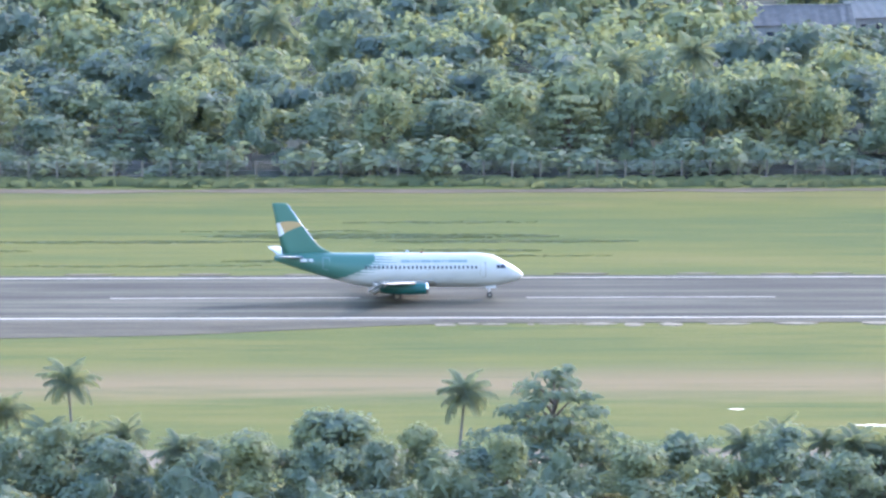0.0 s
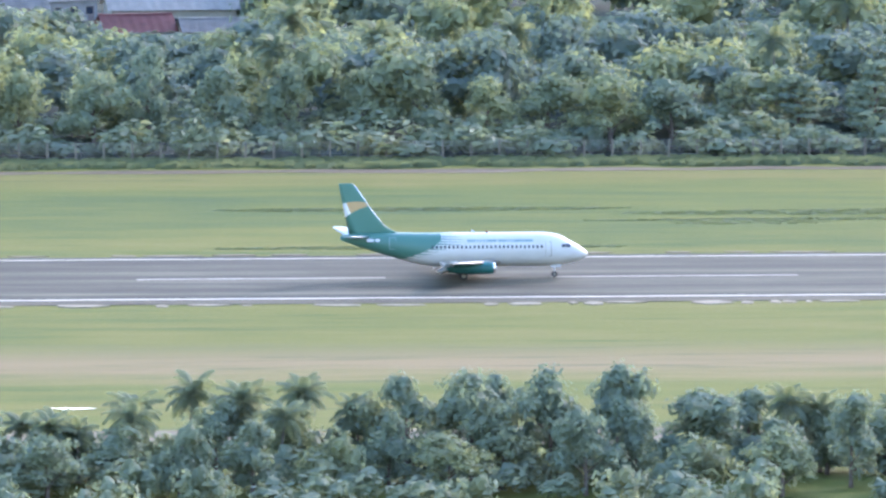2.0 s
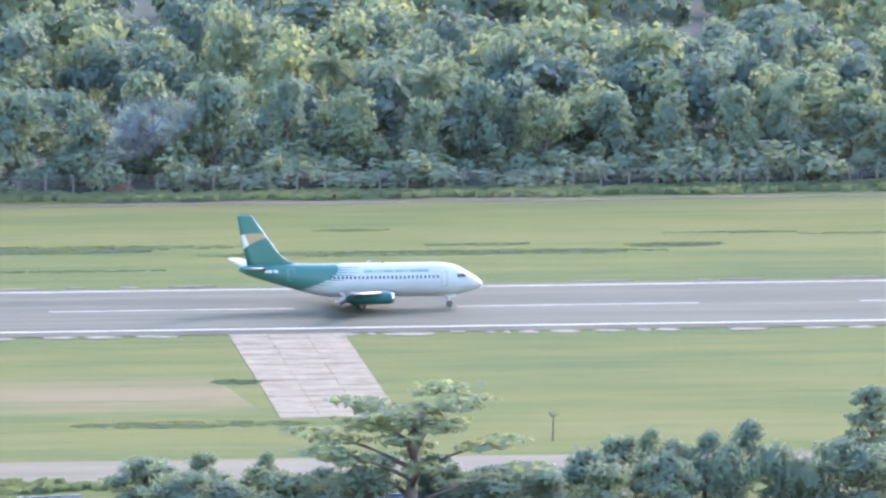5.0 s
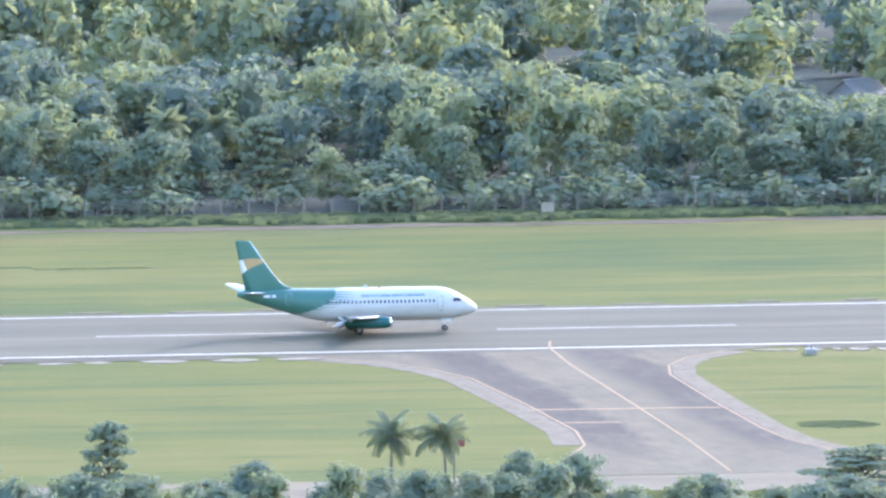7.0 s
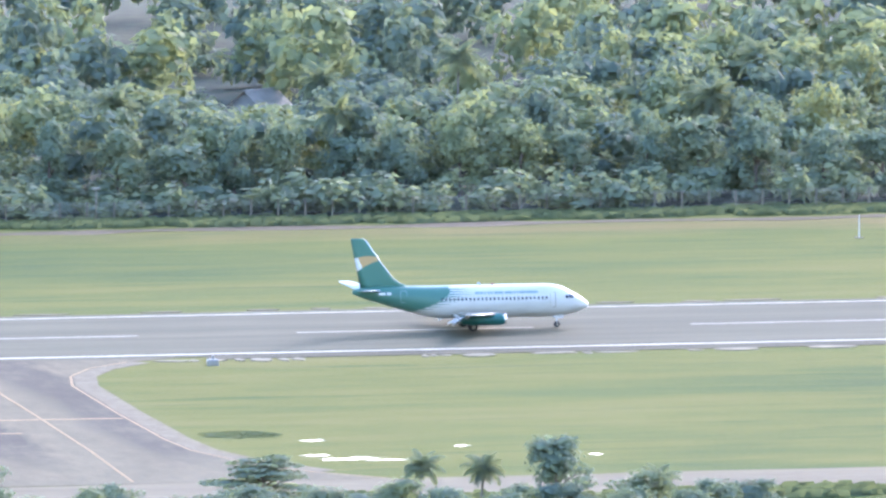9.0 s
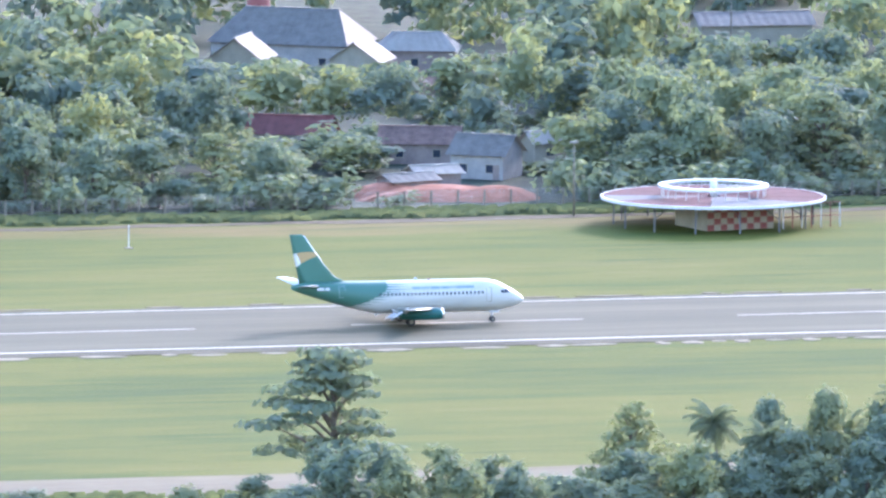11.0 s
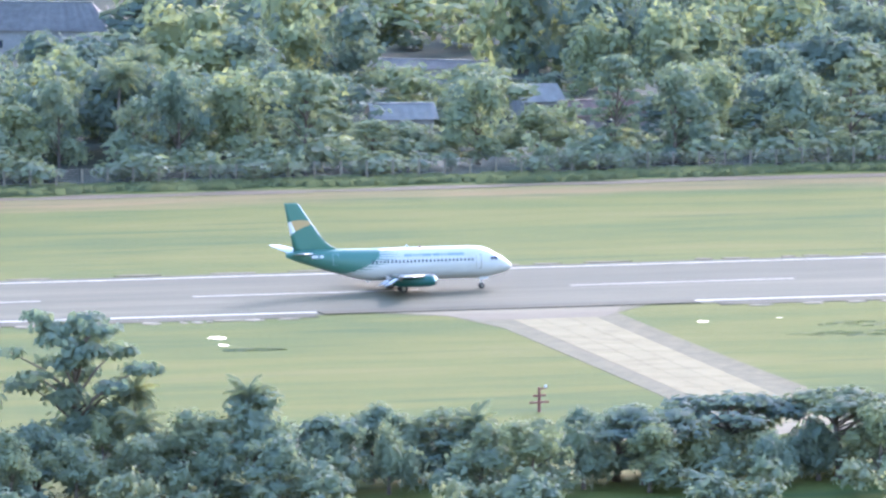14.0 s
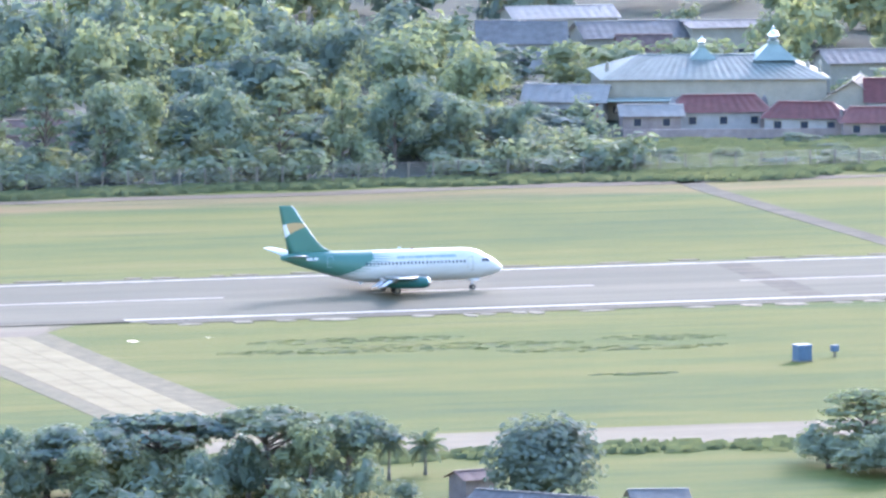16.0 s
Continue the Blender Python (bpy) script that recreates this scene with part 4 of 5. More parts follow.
# ---- the airliner: nose at x = 0, wheels on z = 0
def fuselage_mesh():
    stations = [(0.0, 2.74, 0.06, 0.06), (0.12, 2.74, 0.28, 0.27), (0.4, 2.76, 0.54, 0.52), (0.9, 2.82, 0.86, 0.84), (1.5, 2.92, 1.14, 1.12), (2.2, 3.03, 1.38, 1.37),
                (2.9, 3.16, 1.56, 1.66), (3.6, 3.26, 1.7, 1.86), (4.5, 3.33, 1.82, 1.98), (5.6, 3.36, 1.88, 2.04), (18.6, 3.38, 1.88, 2.04), (20.2, 3.5, 1.84, 1.93), (22.0, 3.74, 1.68, 1.72),
                (24.0, 4.04, 1.42, 1.44), (26.0, 4.34, 1.08, 1.12), (28.0, 4.63, 0.68, 0.76), (29.2, 4.78, 0.4, 0.48), (29.9, 4.84, 0.18, 0.24)]
    rings = []
    for a, b in zip(stations, stations[1:]):
        n = max(1, int((b[0] - a[0]) / 0.8))
        for k in range(n):
            s = k / n
            rings.append([p + (q - p) * s for p, q in zip(a, b)])
    rings.append(list(stations[-1]))
    bm = bmesh.new()
    loft(bm, [[(-x, math.cos(t) * w, zc + math.sin(t) * h) for t in (2 * math.pi * k / 40 for k in range(40))] for x, zc, w, h in rings])
    bmesh.ops.recalc_face_normals(bm, faces=bm.faces[:])
    return bm


def section(le, te, thick, n=7):
    """Aerofoil points from the leading edge over the top to the trailing edge and back: (x, offset)."""
    up = [(le + (te - le) * (k / n) ** 1.5, thick * (k / n) ** 0.4 * (1 - k / n) * 1.6) for k in range(n + 1)]
    return up + [(x, -o * 0.7) for x, o in up[-2:0:-1]]


def wing_mesh(side, rows, vertical=False):
    """rows: span, leading edge, trailing edge, height, thickness."""
    bm = bmesh.new()
    rings = []
    for y, le, te, z, th in rows:
        rings.append([(-x, o, y) if vertical else (-x, side * y, z + o) for x, o in section(le, te, th)])
    loft(bm, rings)
    bmesh.ops.recalc_face_normals(bm, faces=bm.faces[:])
    return bm


def skin(x, z, out=0.0):
    """A point of the constant part of the fuselage's near side at height z."""
    return Vector((-x, -(1.88 * math.sqrt(max(0.0, 1 - ((z - 3.37) / 2.04) ** 2)) + out), z))


def skin_patch(bm, x0, x1, z0, z1, side, out=0.012, rows=3):
    vs = []
    for k in range(rows + 1):
        z = z0 + (z1 - z0) * k / rows
        for x in (x0, x1):
            p = skin(x, z, out)
            p.y *= side
            vs.append(bm.verts.new(p))
    for k in range(rows):
        a = vs[2 * k: 2 * k + 4]
        bm.faces.new((a[0], a[1], a[3], a[2]) if side > 0 else (a[0], a[2], a[3], a[1]))


def wheel(parent, x, y, r, w):
    tyre = bmesh.new()
    prof = [(-w / 2, r * 0.55), (-w / 2, r * 0.86), (-w * 0.32, r), (w * 0.32, r), (w / 2, r * 0.86), (w / 2, r * 0.55)]
    loft(tyre, [[(-x + math.cos(a) * q, y + o, r + math.sin(a) * q) for a in (2 * math.pi * k / 18 for k in range(18))] for o, q in prof])
    ob = part("wheel", tyre, RUBBER, parent, "black tyre", True)
    rim = bmesh.new()
    loft(rim, [[(-x + math.cos(a) * q, y + o, r + math.sin(a) * q) for a in (2 * math.pi * k / 14 for k in range(14))] for o, q in ((-w * 0.52, r * 0.5), (w * 0.52, r * 0.5))])
    part("rim", rim, LIGHT_GREY, ob, "grey metal rim")


def build_airliner():
    plane = tagged(new("airliner"), "white and green twin-engine jet airliner rolling along the runway", "airplane")
    body = part("fuselage", fuselage_mesh(), FUSELAGE, plane, "white fuselage with dark green tail part and pinstripes", True)
    fin_rows = [(5.2, 22.4, 28.9, 0, 0.10), (5.55, 23.2, 28.95, 0, 0.14), (5.95, 24.0, 29.05, 0, 0.2), (6.5, 24.75, 29.15, 0, 0.24), (7.2, 25.4, 29.3, 0, 0.24), (8.6, 26.45, 29.6, 0, 0.2), (11.25, 28.3, 30.15, 0, 0.12), (11.45, 28.55, 30.2, 0, 0.05)]
    part("fin", wing_mesh(1, fin_rows, True), FIN, plane, "green tail fin with an ochre and white band", True)
    edge = bmesh.new()
    tube(edge, [(-le + 0.01, 0, y) for y, le, *_ in fin_rows[3:-1]], [0.05] * 4, 6)
    part("leading_edge", edge, METAL, plane, "bare metal leading edge of the fin", True)
    for side in (-1, 1):
        part("tailplane", wing_mesh(side, [(0.3, 26.2, 29.2, 4.95, 0.2), (5.3, 29.0, 30.35, 5.55, 0.1), (5.5, 29.3, 30.4, 5.58, 0.04)]), WHITE, plane, "white tailplane", True)
        wing = part("wing", wing_mesh(side, [(0.8, 10.2, 17.3, 1.85, 0.5), (4.8, 12.9, 17.2, 2.25, 0.34), (9.5, 15.3, 18.2, 2.72, 0.22), (14.0, 17.5, 19.2, 3.2, 0.12), (14.2, 17.9, 19.2, 3.22, 0.04)]), LIGHT_GREY, plane, "pale grey swept wing", True)
        for y0, y1, le, z in ((1.9, 4.2, 17.0, 1.75), (5.6, 9.6, 17.2, 2.15)):
            bm = bmesh.new()
            sl = 0.22 if y0 > 5 else 0.0
            rows = [(y0, le, le + 1.5, z), (y1, le + (y1 - y0) * sl, le + (y1 - y0) * sl + 1.2, z + (y1 - y0) * 0.1)]
            loft(bm, [[(-x, side * y, zz - (x - a) * 0.62 + o) for x, o in section(a, b, 0.1)] for y, a, b, zz in rows])
            bmesh.ops.recalc_face_normals(bm, faces=bm.faces[:])
            part("flap", bm, WHITE, wing, "lowered white wing flap", True)
        for y0 in (3.0, 6.2, 8.0):
            xl = 15.6 + (y0 - 3) * 0.32
            m = pose(-xl, side * (y0 + 0.75), 2.4 + (y0 - 3) * 0.1, 0, -52, 0)
            part("spoiler", box(bmesh.new(), -0.85, 0, -0.72, 0.72, -0.03, 0.03, m), LIGHT_GREY, wing, "raised spoiler panel")
        bm = bmesh.new()
        prof = [(11.75, 0.56), (11.85, 0.64), (12.6, 0.74), (14.0, 0.76), (15.6, 0.72), (16.8, 0.62), (17.5, 0.52)]
        loft(bm, [[(-x, side * 4.85 + math.cos(a) * q, 1.66 + math.sin(a) * q) for a in (2 * math.pi * k / 24 for k in range(24))] for x, q in prof])
        nac = part("engine", bm, GREEN, plane, "slim green engine nacelle under the wing", True)
        lip = bmesh.new()
        ring = [(11.95, 0.655), (11.72, 0.63), (11.66, 0.57), (11.72, 0.5), (12.2, 0.47)]
        loft(lip, [[(-x, side * 4.85 + math.cos(a) * q, 1.66 + math.sin(a) * q) for a in (2 * math.pi * k / 24 for k in range(24))] for x, q in ring], (False, False))
        part("intake_lip", lip, METAL, nac, "polished metal intake lip", True)
        fan = bmesh.new()
        loft(fan, [[(-x, side * 4.85 + math.cos(a) * q, 1.66 + math.sin(a) * q) for a in (2 * math.pi * k / 20 for k in range(20))] for x, q in ((12.18, 0.48), (12.2, 0.12), (11.95, 0.02))])
        part("fan", fan, DARK, nac, "dark fan face")
        pyl = bmesh.new()
        loft(pyl, [[(-x, side * 4.85 + o, z) for x, o in section(a, b, 0.12)] for z, a, b in ((2.1, 12.8, 18.0), (2.55, 13.6, 17.6))])
        part("pylon", pyl, LIGHT_GREY, nac, "", True)
        for ang in (1, -1):
            bm = bmesh.new()
            m = pose(-17.95, side * 4.85, 1.66 + ang * 0.3, 0, ang * 20, 0)
            rings = []
            for x in (-0.5, 0.0, 0.5):
                rings.append([m @ Vector((x, math.cos(a) * 0.6, ang * (math.sin(a) * 0.32))) for a in [math.pi * k / 8 for k in range(9)]] + [m @ Vector((x, math.cos(a) * 0.54, ang * (math.sin(a) * 0.27))) for a in [math.pi * k / 8 for k in range(8, -1, -1)]])
            loft(bm, rings)
            bmesh.ops.recalc_face_normals(bm, faces=bm.faces[:])
            part("reverser_bucket", bm, LIGHT_GREY, nac, "opened pale thrust reverser bucket", True)
        gear = bmesh.new()
        tube(gear, [(-15.3, side * 2.6, 0.55), (-15.3, side * 2.5, 2.0)], [0.13, 0.15], 8)
        tube(gear, [(-15.3, side * 2.55, 1.1), (-16.2, side * 1.4, 1.9)], [0.07, 0.07], 6)
        leg = part("main_gear", gear, LIGHT_GREY, plane, "grey main landing gear leg", True)
        for o in (-0.43, 0.43):
            wheel(leg, 15.3, side * 2.6 + o, 0.52, 0.36)
        part("cabin_line", box(bmesh.new(), -5.3, -5.26, side * 1.86 - 0.01, side * 1.86 + 0.01, 2.7, 4.4), LIGHT_GREY, body)
        win = bmesh.new()
        skin_patch(win, -0.12, 0.12, 3.68, 4.03, -side * -1 * -1 if side < 0 else -1, 0.012, 3)
        wm = mesh_of("cabin_window", win, GLASS)
        for k in range(27):
            ob = part("cabin_window", wm, None, body)
            ob.location.x = -(5.75 + 0.508 * k)
        for x0, x1, z0, z1 in ((4.55, 5.42, 2.65, 4.45), (23.3, 24.15, 3.55, 5.0)):
            bm = bmesh.new()
            zc, hh, hw = (3.33, 1.98, 1.82) if x0 < 10 else (4.0, 1.48, 1.47)
            def at(x, z):
                return Vector((-x, side * (hw * math.sqrt(max(0.02, 1 - ((z - zc) / hh) ** 2)) + 0.02), z))
            for (a, b), (c, d) in (((x0, z0), (x1, z0 + 0.07)), ((x0, z1 - 0.07), (x1, z1)), ((x0, z0), (x0 + 0.07, z1)), ((x1 - 0.07, z0), (x1, z1))):
                n = 6
                v = [[bm.verts.new(at(x, b + (d - b) * k / n)) for x in (a, c)] for k in range(n + 1)]
                for k in range(n):
                    bm.faces.new((v[k][0], v[k][1], v[k + 1][1], v[k + 1][0]))
            part("door_outline", bm, LIGHT_GREY if x0 < 10 else GREEN_MARK, body, "pale outline of a cabin door")
        rr = random.Random(4)
        for a, b in ((6.8, 10.75), (11.15, 14.7)):
            title = bmesh.new()
            x = a
            while x < b:
                w = rr.uniform(0.2, 0.3)
                skin_patch(title, x, x + w + (0.11 if w < 0.27 else 0.0), 4.42, 4.72, -1, 0.012, 2)
                x += w + 0.11
            if side > 0:
                for v in title.verts:
                    v.co.y = -v.co.y
            part("title_marking", title, GREEN_MARK, body, "faint green marking above the windows")
        reg = bmesh.new()
        for x0, w in ((25.3, 0.5), (26.0, 0.85)):
            vs = [reg.verts.new((-x, side * yy, z)) for x, yy, z in ((x0, 1.26, 4.5), (x0 + w, 1.13, 4.5), (x0 + w, 1.08, 4.82), (x0, 1.2, 4.82))]
            reg.faces.new(vs)
        part("tail_marking", reg, WHITE, body, "small white bars on the green tail")
        for pts in (((2.18, 0.3, 4.28), (2.3, 0.95, 4.12), (2.05, 1.12, 3.75), (1.86, 0.42, 3.85)), ((2.36, 1.02, 4.12), (2.85, 1.3, 4.1), (2.75, 1.5, 3.72), (2.12, 1.2, 3.72)), ((2.92, 1.33, 4.1), (3.3, 1.45, 4.05), (3.25, 1.62, 3.74), (2.82, 1.54, 3.72))):
            bm = bmesh.new()
            bm.faces.new([bm.verts.new((-x, side * y * 1.02, z)) for x, y, z in pts])
            part("cockpit_window", bm, GLASS, body, "dark cockpit window")
    nose = bmesh.new()
    tube(nose, [(-4.0, 0, 0.34), (-4.05, 0, 1.6)], [0.09, 0.11], 8)
    leg = part("nose_gear", nose, WHITE, plane, "white nose landing gear leg", True)
    for y in (-0.6, 0.6):
        part("gear_door", boxed((-4.5, -3.3, y - 0.02, y + 0.02, 1.2, 1.6)), WHITE, leg)
    for o in (-0.2, 0.2):
        wheel(leg, 4.0, o, 0.34, 0.22)
    ant = bmesh.new()
    loft(ant, [[(-x, o, z) for x, o in section(a, b, 0.03)] for z, a, b in ((5.36, 13.6, 14.1), (5.75, 13.85, 14.1))])
    part("antenna", ant, WHITE, plane)
    lamp = bmesh.new()
    loft(lamp, [[(-12.2 + math.cos(a) * q, math.sin(a) * q, z) for a in (2 * math.pi * k / 12 for k in range(12))] for z, q in ((5.38, 0.16), (5.52, 0.16), (5.6, 0.1))])
    part("beacon_lamp", lamp, RED, plane, "small red lamp on top of the fuselage", True)
    return plane


# ---- houses
def house(x, y, w, d, wall_h, roof_h, rz, roof, wall, label, hip=0.0, eave=0.6, windows=3, category="house", name="house"):
    """A house w along, d deep, ridge along its width; hip: share of the ridge cut back at both ends."""
    t = thing(name, label, category, (x, y, 0), rz)
    bm = bmesh.new()
    hw, hd, th = w / 2, d / 2, 0.18
    outer, inner = [(-hw, -hd), (hw, -hd), (hw, hd), (-hw, hd)], [(-hw + th, -hd + th), (hw - th, -hd + th), (hw - th, hd - th), (-hw + th, hd - th)]
    loft(bm, [[(px, py, z) for px, py in ring] for ring, z in ((outer, -0.2), (outer, wall_h), (inner, wall_h), (inner, -0.2))], (False, False))
    if hip < 0.3:
        for sx in (-1, 1):
            v = [bm.verts.new((sx * (hw - o), yy, z)) for o in (0, th) for yy, z in ((-hd, wall_h), (hd, wall_h), (0, wall_h + roof_h * 0.96))]
            bm.faces.new(v[:3]), bm.faces.new(v[3:])
    part("wall", bm, wall, t)
    ridge = hw + eave if hip == 0 else hw * (1 - hip)
    drop = eave * roof_h / hd
    bm = bmesh.new()
    for s in (-1, 1):
        n = max(3, int(w / 1.1))
        lo, up = [], []
        for k in range(n * 2 + 1):
            f = k / (n * 2) * 2 - 1
            dz = 0.05 * (k % 2)
            lo.append((f * (hw + eave), s * (hd + eave), wall_h - drop + dz))
            up.append((f * ridge, 0, wall_h + roof_h + dz))
        vl, vu = [bm.verts.new(p) for p in lo], [bm.verts.new(p) for p in up]
        for k in range(n * 2):
            bm.faces.new((vl[k], vl[k + 1], vu[k + 1], vu[k]) if s < 0 else (vl[k + 1], vl[k], vu[k], vu[k + 1]))
    if hip:
        for s in (-1, 1):
            bm.faces.new([bm.verts.new(p) for p in ((s * (hw + eave), -hd - eave, wall_h - drop), (s * (hw + eave), hd + eave, wall_h - drop), (s * ridge, 0, wall_h + roof_h))][:: s])
    bmesh.ops.solidify(bm, geom=bm.faces[:], thickness=0.08)
    r = part("roof", bm, roof, t)
    part("ridge_cap", boxed((-ridge, ridge, -0.2, 0.2, wall_h + roof_h, wall_h + roof_h + 0.1), bevel=0.03), roof, r)
    for k in range(windows):
        cx = -hw + w * (k + 0.5) / windows
        f = part("window", boxed((cx - 0.6, cx + 0.6, -hd - 0.05, -hd - 0.004, 0.9, 2.1), bevel=0.01), WALL_WHITE, t, "window with a pale frame")
        part("pane", boxed((cx - 0.5, cx + 0.5, -hd - 0.07, -hd - 0.052, 1.0, 2.0)), GLASS, f, "dark window pane")
    part("door", boxed((hw - 1.4, hw - 0.5, -hd - 0.06, -hd - 0.004, 0, 2.05)), WALL_BROWN, t)
    return t


def build_houses():
    # houses deep in the wood, before the first taxiway
    house(216, 306, 22, 8, 3.2, 2.0, 4, TIN, WALL_CREAM, "long low building with a pale grey tin roof")
    house(244, 301, 17, 8, 3.4, 1.8, 3, BRIGHT_TIN, WALL_WHITE, "low building with a pale tin roof among trees")
    house(255, 312, 12, 7, 3.2, 1.6, 3, TIN, WALL_WHITE, "small building with a grey tin roof among trees")
    house(237, 275, 9, 7, 3.0, 1.8, 8, RED_ROOF, WALL_CREAM, "house with a faded red tin roof among trees")
    house(248, 272, 10, 6, 3.2, 1.3, 4, TIN, WALL_WHITE, "white-walled house with a grey roof among trees")
    house(231, 316, 7, 6, 3.2, 1.6, 20, BRIGHT_TIN, WALL_CREAM, "small house with a bright sheet-metal roof")
    house(617, 253, 5.5, 5, 3.0, 1.8, 35, BRIGHT_TIN, WALL_CREAM, "small house with a bright tin roof deep in the trees")
    # hamlet behind the red soil
    house(744, 326, 20, 12, 4.2, 4.2, -35, TIN, WALL_CREAM, "large house with a broad grey tin roof", hip=0.3)
    house(733, 312, 8, 7, 3.4, 2.6, 60, TIN, WALL_WHITE, "grey-roofed house with a white gable", windows=1)
    house(748, 304, 8, 7, 3.4, 2.4, 60, TIN, WALL_WHITE, "house wing with a white gable under a grey roof", windows=1)
    house(760, 318, 11, 8, 3.4, 2.0, -20, BRIGHT_TIN, WALL_BROWN, "house with a bright white hipped roof", hip=0.35)
    house(752, 268, 11, 6, 3.0, 0.9, 0, BROWN_TIN, WALL_BROWN, "low dark shed with a flat rusty roof", windows=2)
    house(712, 211, 12, 7, 3.0, 2.0, -28, RED_ROOF, WALL_CREAM, "house with a red and grey tin roof", windows=2)
    house(726, 194, 10, 8, 3.0, 1.8, -20, BROWN_TIN, WALL_BROWN, "house with a rusty brown roof", windows=2)
    house(729, 172, 7.5, 7, 3.6, 2.2, -38, TIN, WALL_CREAM, "square house with a smooth grey tin roof", windows=2)
    house(718, 159, 6, 4.5, 2.4, 0.8, 8, BRIGHT_TIN, WALL_BROWN, "open shed with a bright tin roof", windows=0, category="shed", name="shed")
    house(712.5, 152, 7, 4, 2.2, 0.7, 18, TIN, WALL_BROWN, "low lean-to shed with bent tin sheets", windows=0, category="shed", name="shed")
    house(742, 190, 4.5, 4, 3.0, 1.2, 10, BRIGHT_TIN, WALL_WHITE, "small hut with a bright tin roof", windows=1)
    tank = thing("water_tank", "red plastic water tank on a metal stand", "water tank", (741, 333, 0))
    bm = bmesh.new()
    for sx in (-1, 1):
        for sy in (-1, 1):
            tube(bm, [(sx * 1.1, sy * 1.1, -0.2), (sx * 1.0, sy * 1.0, 7.2)], [0.08, 0.08], 6)
    part("stand", bm, STEEL, tank)
    bm = bmesh.new()
    loft(bm, [[(math.cos(a) * q, math.sin(a) * q, z) for a in (2 * math.pi * k / 18 for k in range(18))] for z, q in ((7.2, 1.55), (7.6, 1.65), (9.0, 1.65), (9.4, 1.2), (9.6, 0.4))])
    part("drum", bm, RED, tank, "faded red drum", True)
    # between the beacon and the second village
    house(814, 335, 16, 8, 4.2, 1.4, -4, TIN, WALL_WHITE, "long grey-roofed building with a pillared front", windows=6)
    house(841, 316, 18, 11, 3.8, 3.2, -22, TIN, WALL_CREAM, "house with a wide grey-violet tin roof", hip=0.25)
    house(801, 262, 5, 5, 3.0, 1.5, 10, BRIGHT_TIN, WALL_WHITE, "small pale house half hidden by trees", windows=2)
    house(851.5, 186, 8, 6, 3.0, 1.6, -8, BRIGHT_TIN, WALL_CREAM, "small house with a white gabled tin roof", windows=2)
    house(879, 258, 16, 4.5, 2.4, 0.8, -32, TIN, WALL_CREAM, "long narrow shed with a pale roof", windows=0, category="shed", name="shed")
    house(877, 205, 5.5, 5, 3.0, 1.7, 6, BRIGHT_TIN, WALL_CREAM, "small house with a pale tin roof among trees", windows=2)
    house(880, 185, 11, 7, 2.8, 1.6, -6, BROWN_TIN, WALL_BROWN, "low house with a rusty brown roof", windows=3)
    # village with the mosque
    house(1002, 309, 15, 9, 4.6, 1.2, -6, BRIGHT_TIN, WALL_WHITE, "building with a bright flat tin roof")
    house(986, 281, 12, 10, 4.0, 2.6, -18, TIN, WALL_CREAM, "house with a ribbed grey tin roof")
    house(1004, 284, 16, 9, 4.0, 1.8, -5, TIN, WALL_WHITE, "long house with a pale grey roof")
    house(1002, 274, 7, 6, 3.0, 1.8, -15, BROWN_TIN, WALL_CREAM, "small house with a rust-brown roof", windows=2)
    house(1017, 281, 12, 7, 5.2, 0.6, -4, TIN, WALL_WHITE, "white two-storey block with a flat roof", windows=4)
    house(965, 205, 11, 8, 3.2, 1.8, -28, BRIGHT_TIN, WALL_CREAM, "house with a pale grey tin roof")
    house(970.5, 187, 8, 5, 2.6, 1.1, -14, BRIGHT_TIN, WALL_BROWN, "small house with a bright tin roof", windows=2)
    house(981, 188, 13, 7, 2.9, 1.8, -10, RED_ROOF, WALL_CREAM, "house with a dull red tin roof", hip=0.2)
    house(990, 178, 11, 7, 2.7, 1.7, -24, RED_ROOF, WALL_CREAM, "house with a red hipped tin roof", hip=0.3)
    house(998, 170, 11, 7, 2.6, 1.6, -16, RED_ROOF, WALL_BROWN, "house with a red tin roof near the grass", hip=0.2)
    house(1004, 195, 9, 8, 3.2, 2.6, 62, WALL_WHITE, WALL_WHITE, "white house with a steep pale gable", windows=2)
    house(1009, 190, 10, 8, 3.4, 2.6, -20, RED_ROOF, WALL_CREAM, "tall house with a brown-red roof")
    house(1021, 234, 14, 8, 4.4, 1.4, -4, TIN, WALL_WHITE, "building with a pale blue-grey roof")
    wall = thing("garden_wall", "low brown block wall before the red-roofed houses", "wall", (972, 176, 0), -12)
    part("wall_run", boxed((-9, 22, -0.12, 0.12, -0.2, 1.3), bevel=0.02), WALL_BROWN, wall)
    mosque = house(987, 208, 31, 17, 5.8, 2.5, -14, SEA_ROOF, WALL_WHITE, "large mosque with a grey-green hipped roof and silver domes", hip=0.35, windows=9, category="mosque", name="mosque")
    part("porch_roof", boxed((-18, -2, -13.5, -8.6, 3.0, 3.2), bevel=0.05), SEA_ROOF, mosque, "flat grey-green porch roof")
    for px in (-17, -13.3, -9.7, -6, -3):
        bm = bmesh.new()
        tube(bm, [(px, -13.2, -0.2), (px, -13.2, 3.0)], [0.16, 0.16], 8)
        part("porch_column", bm, RED if px == -17 else WALL_WHITE, mosque)
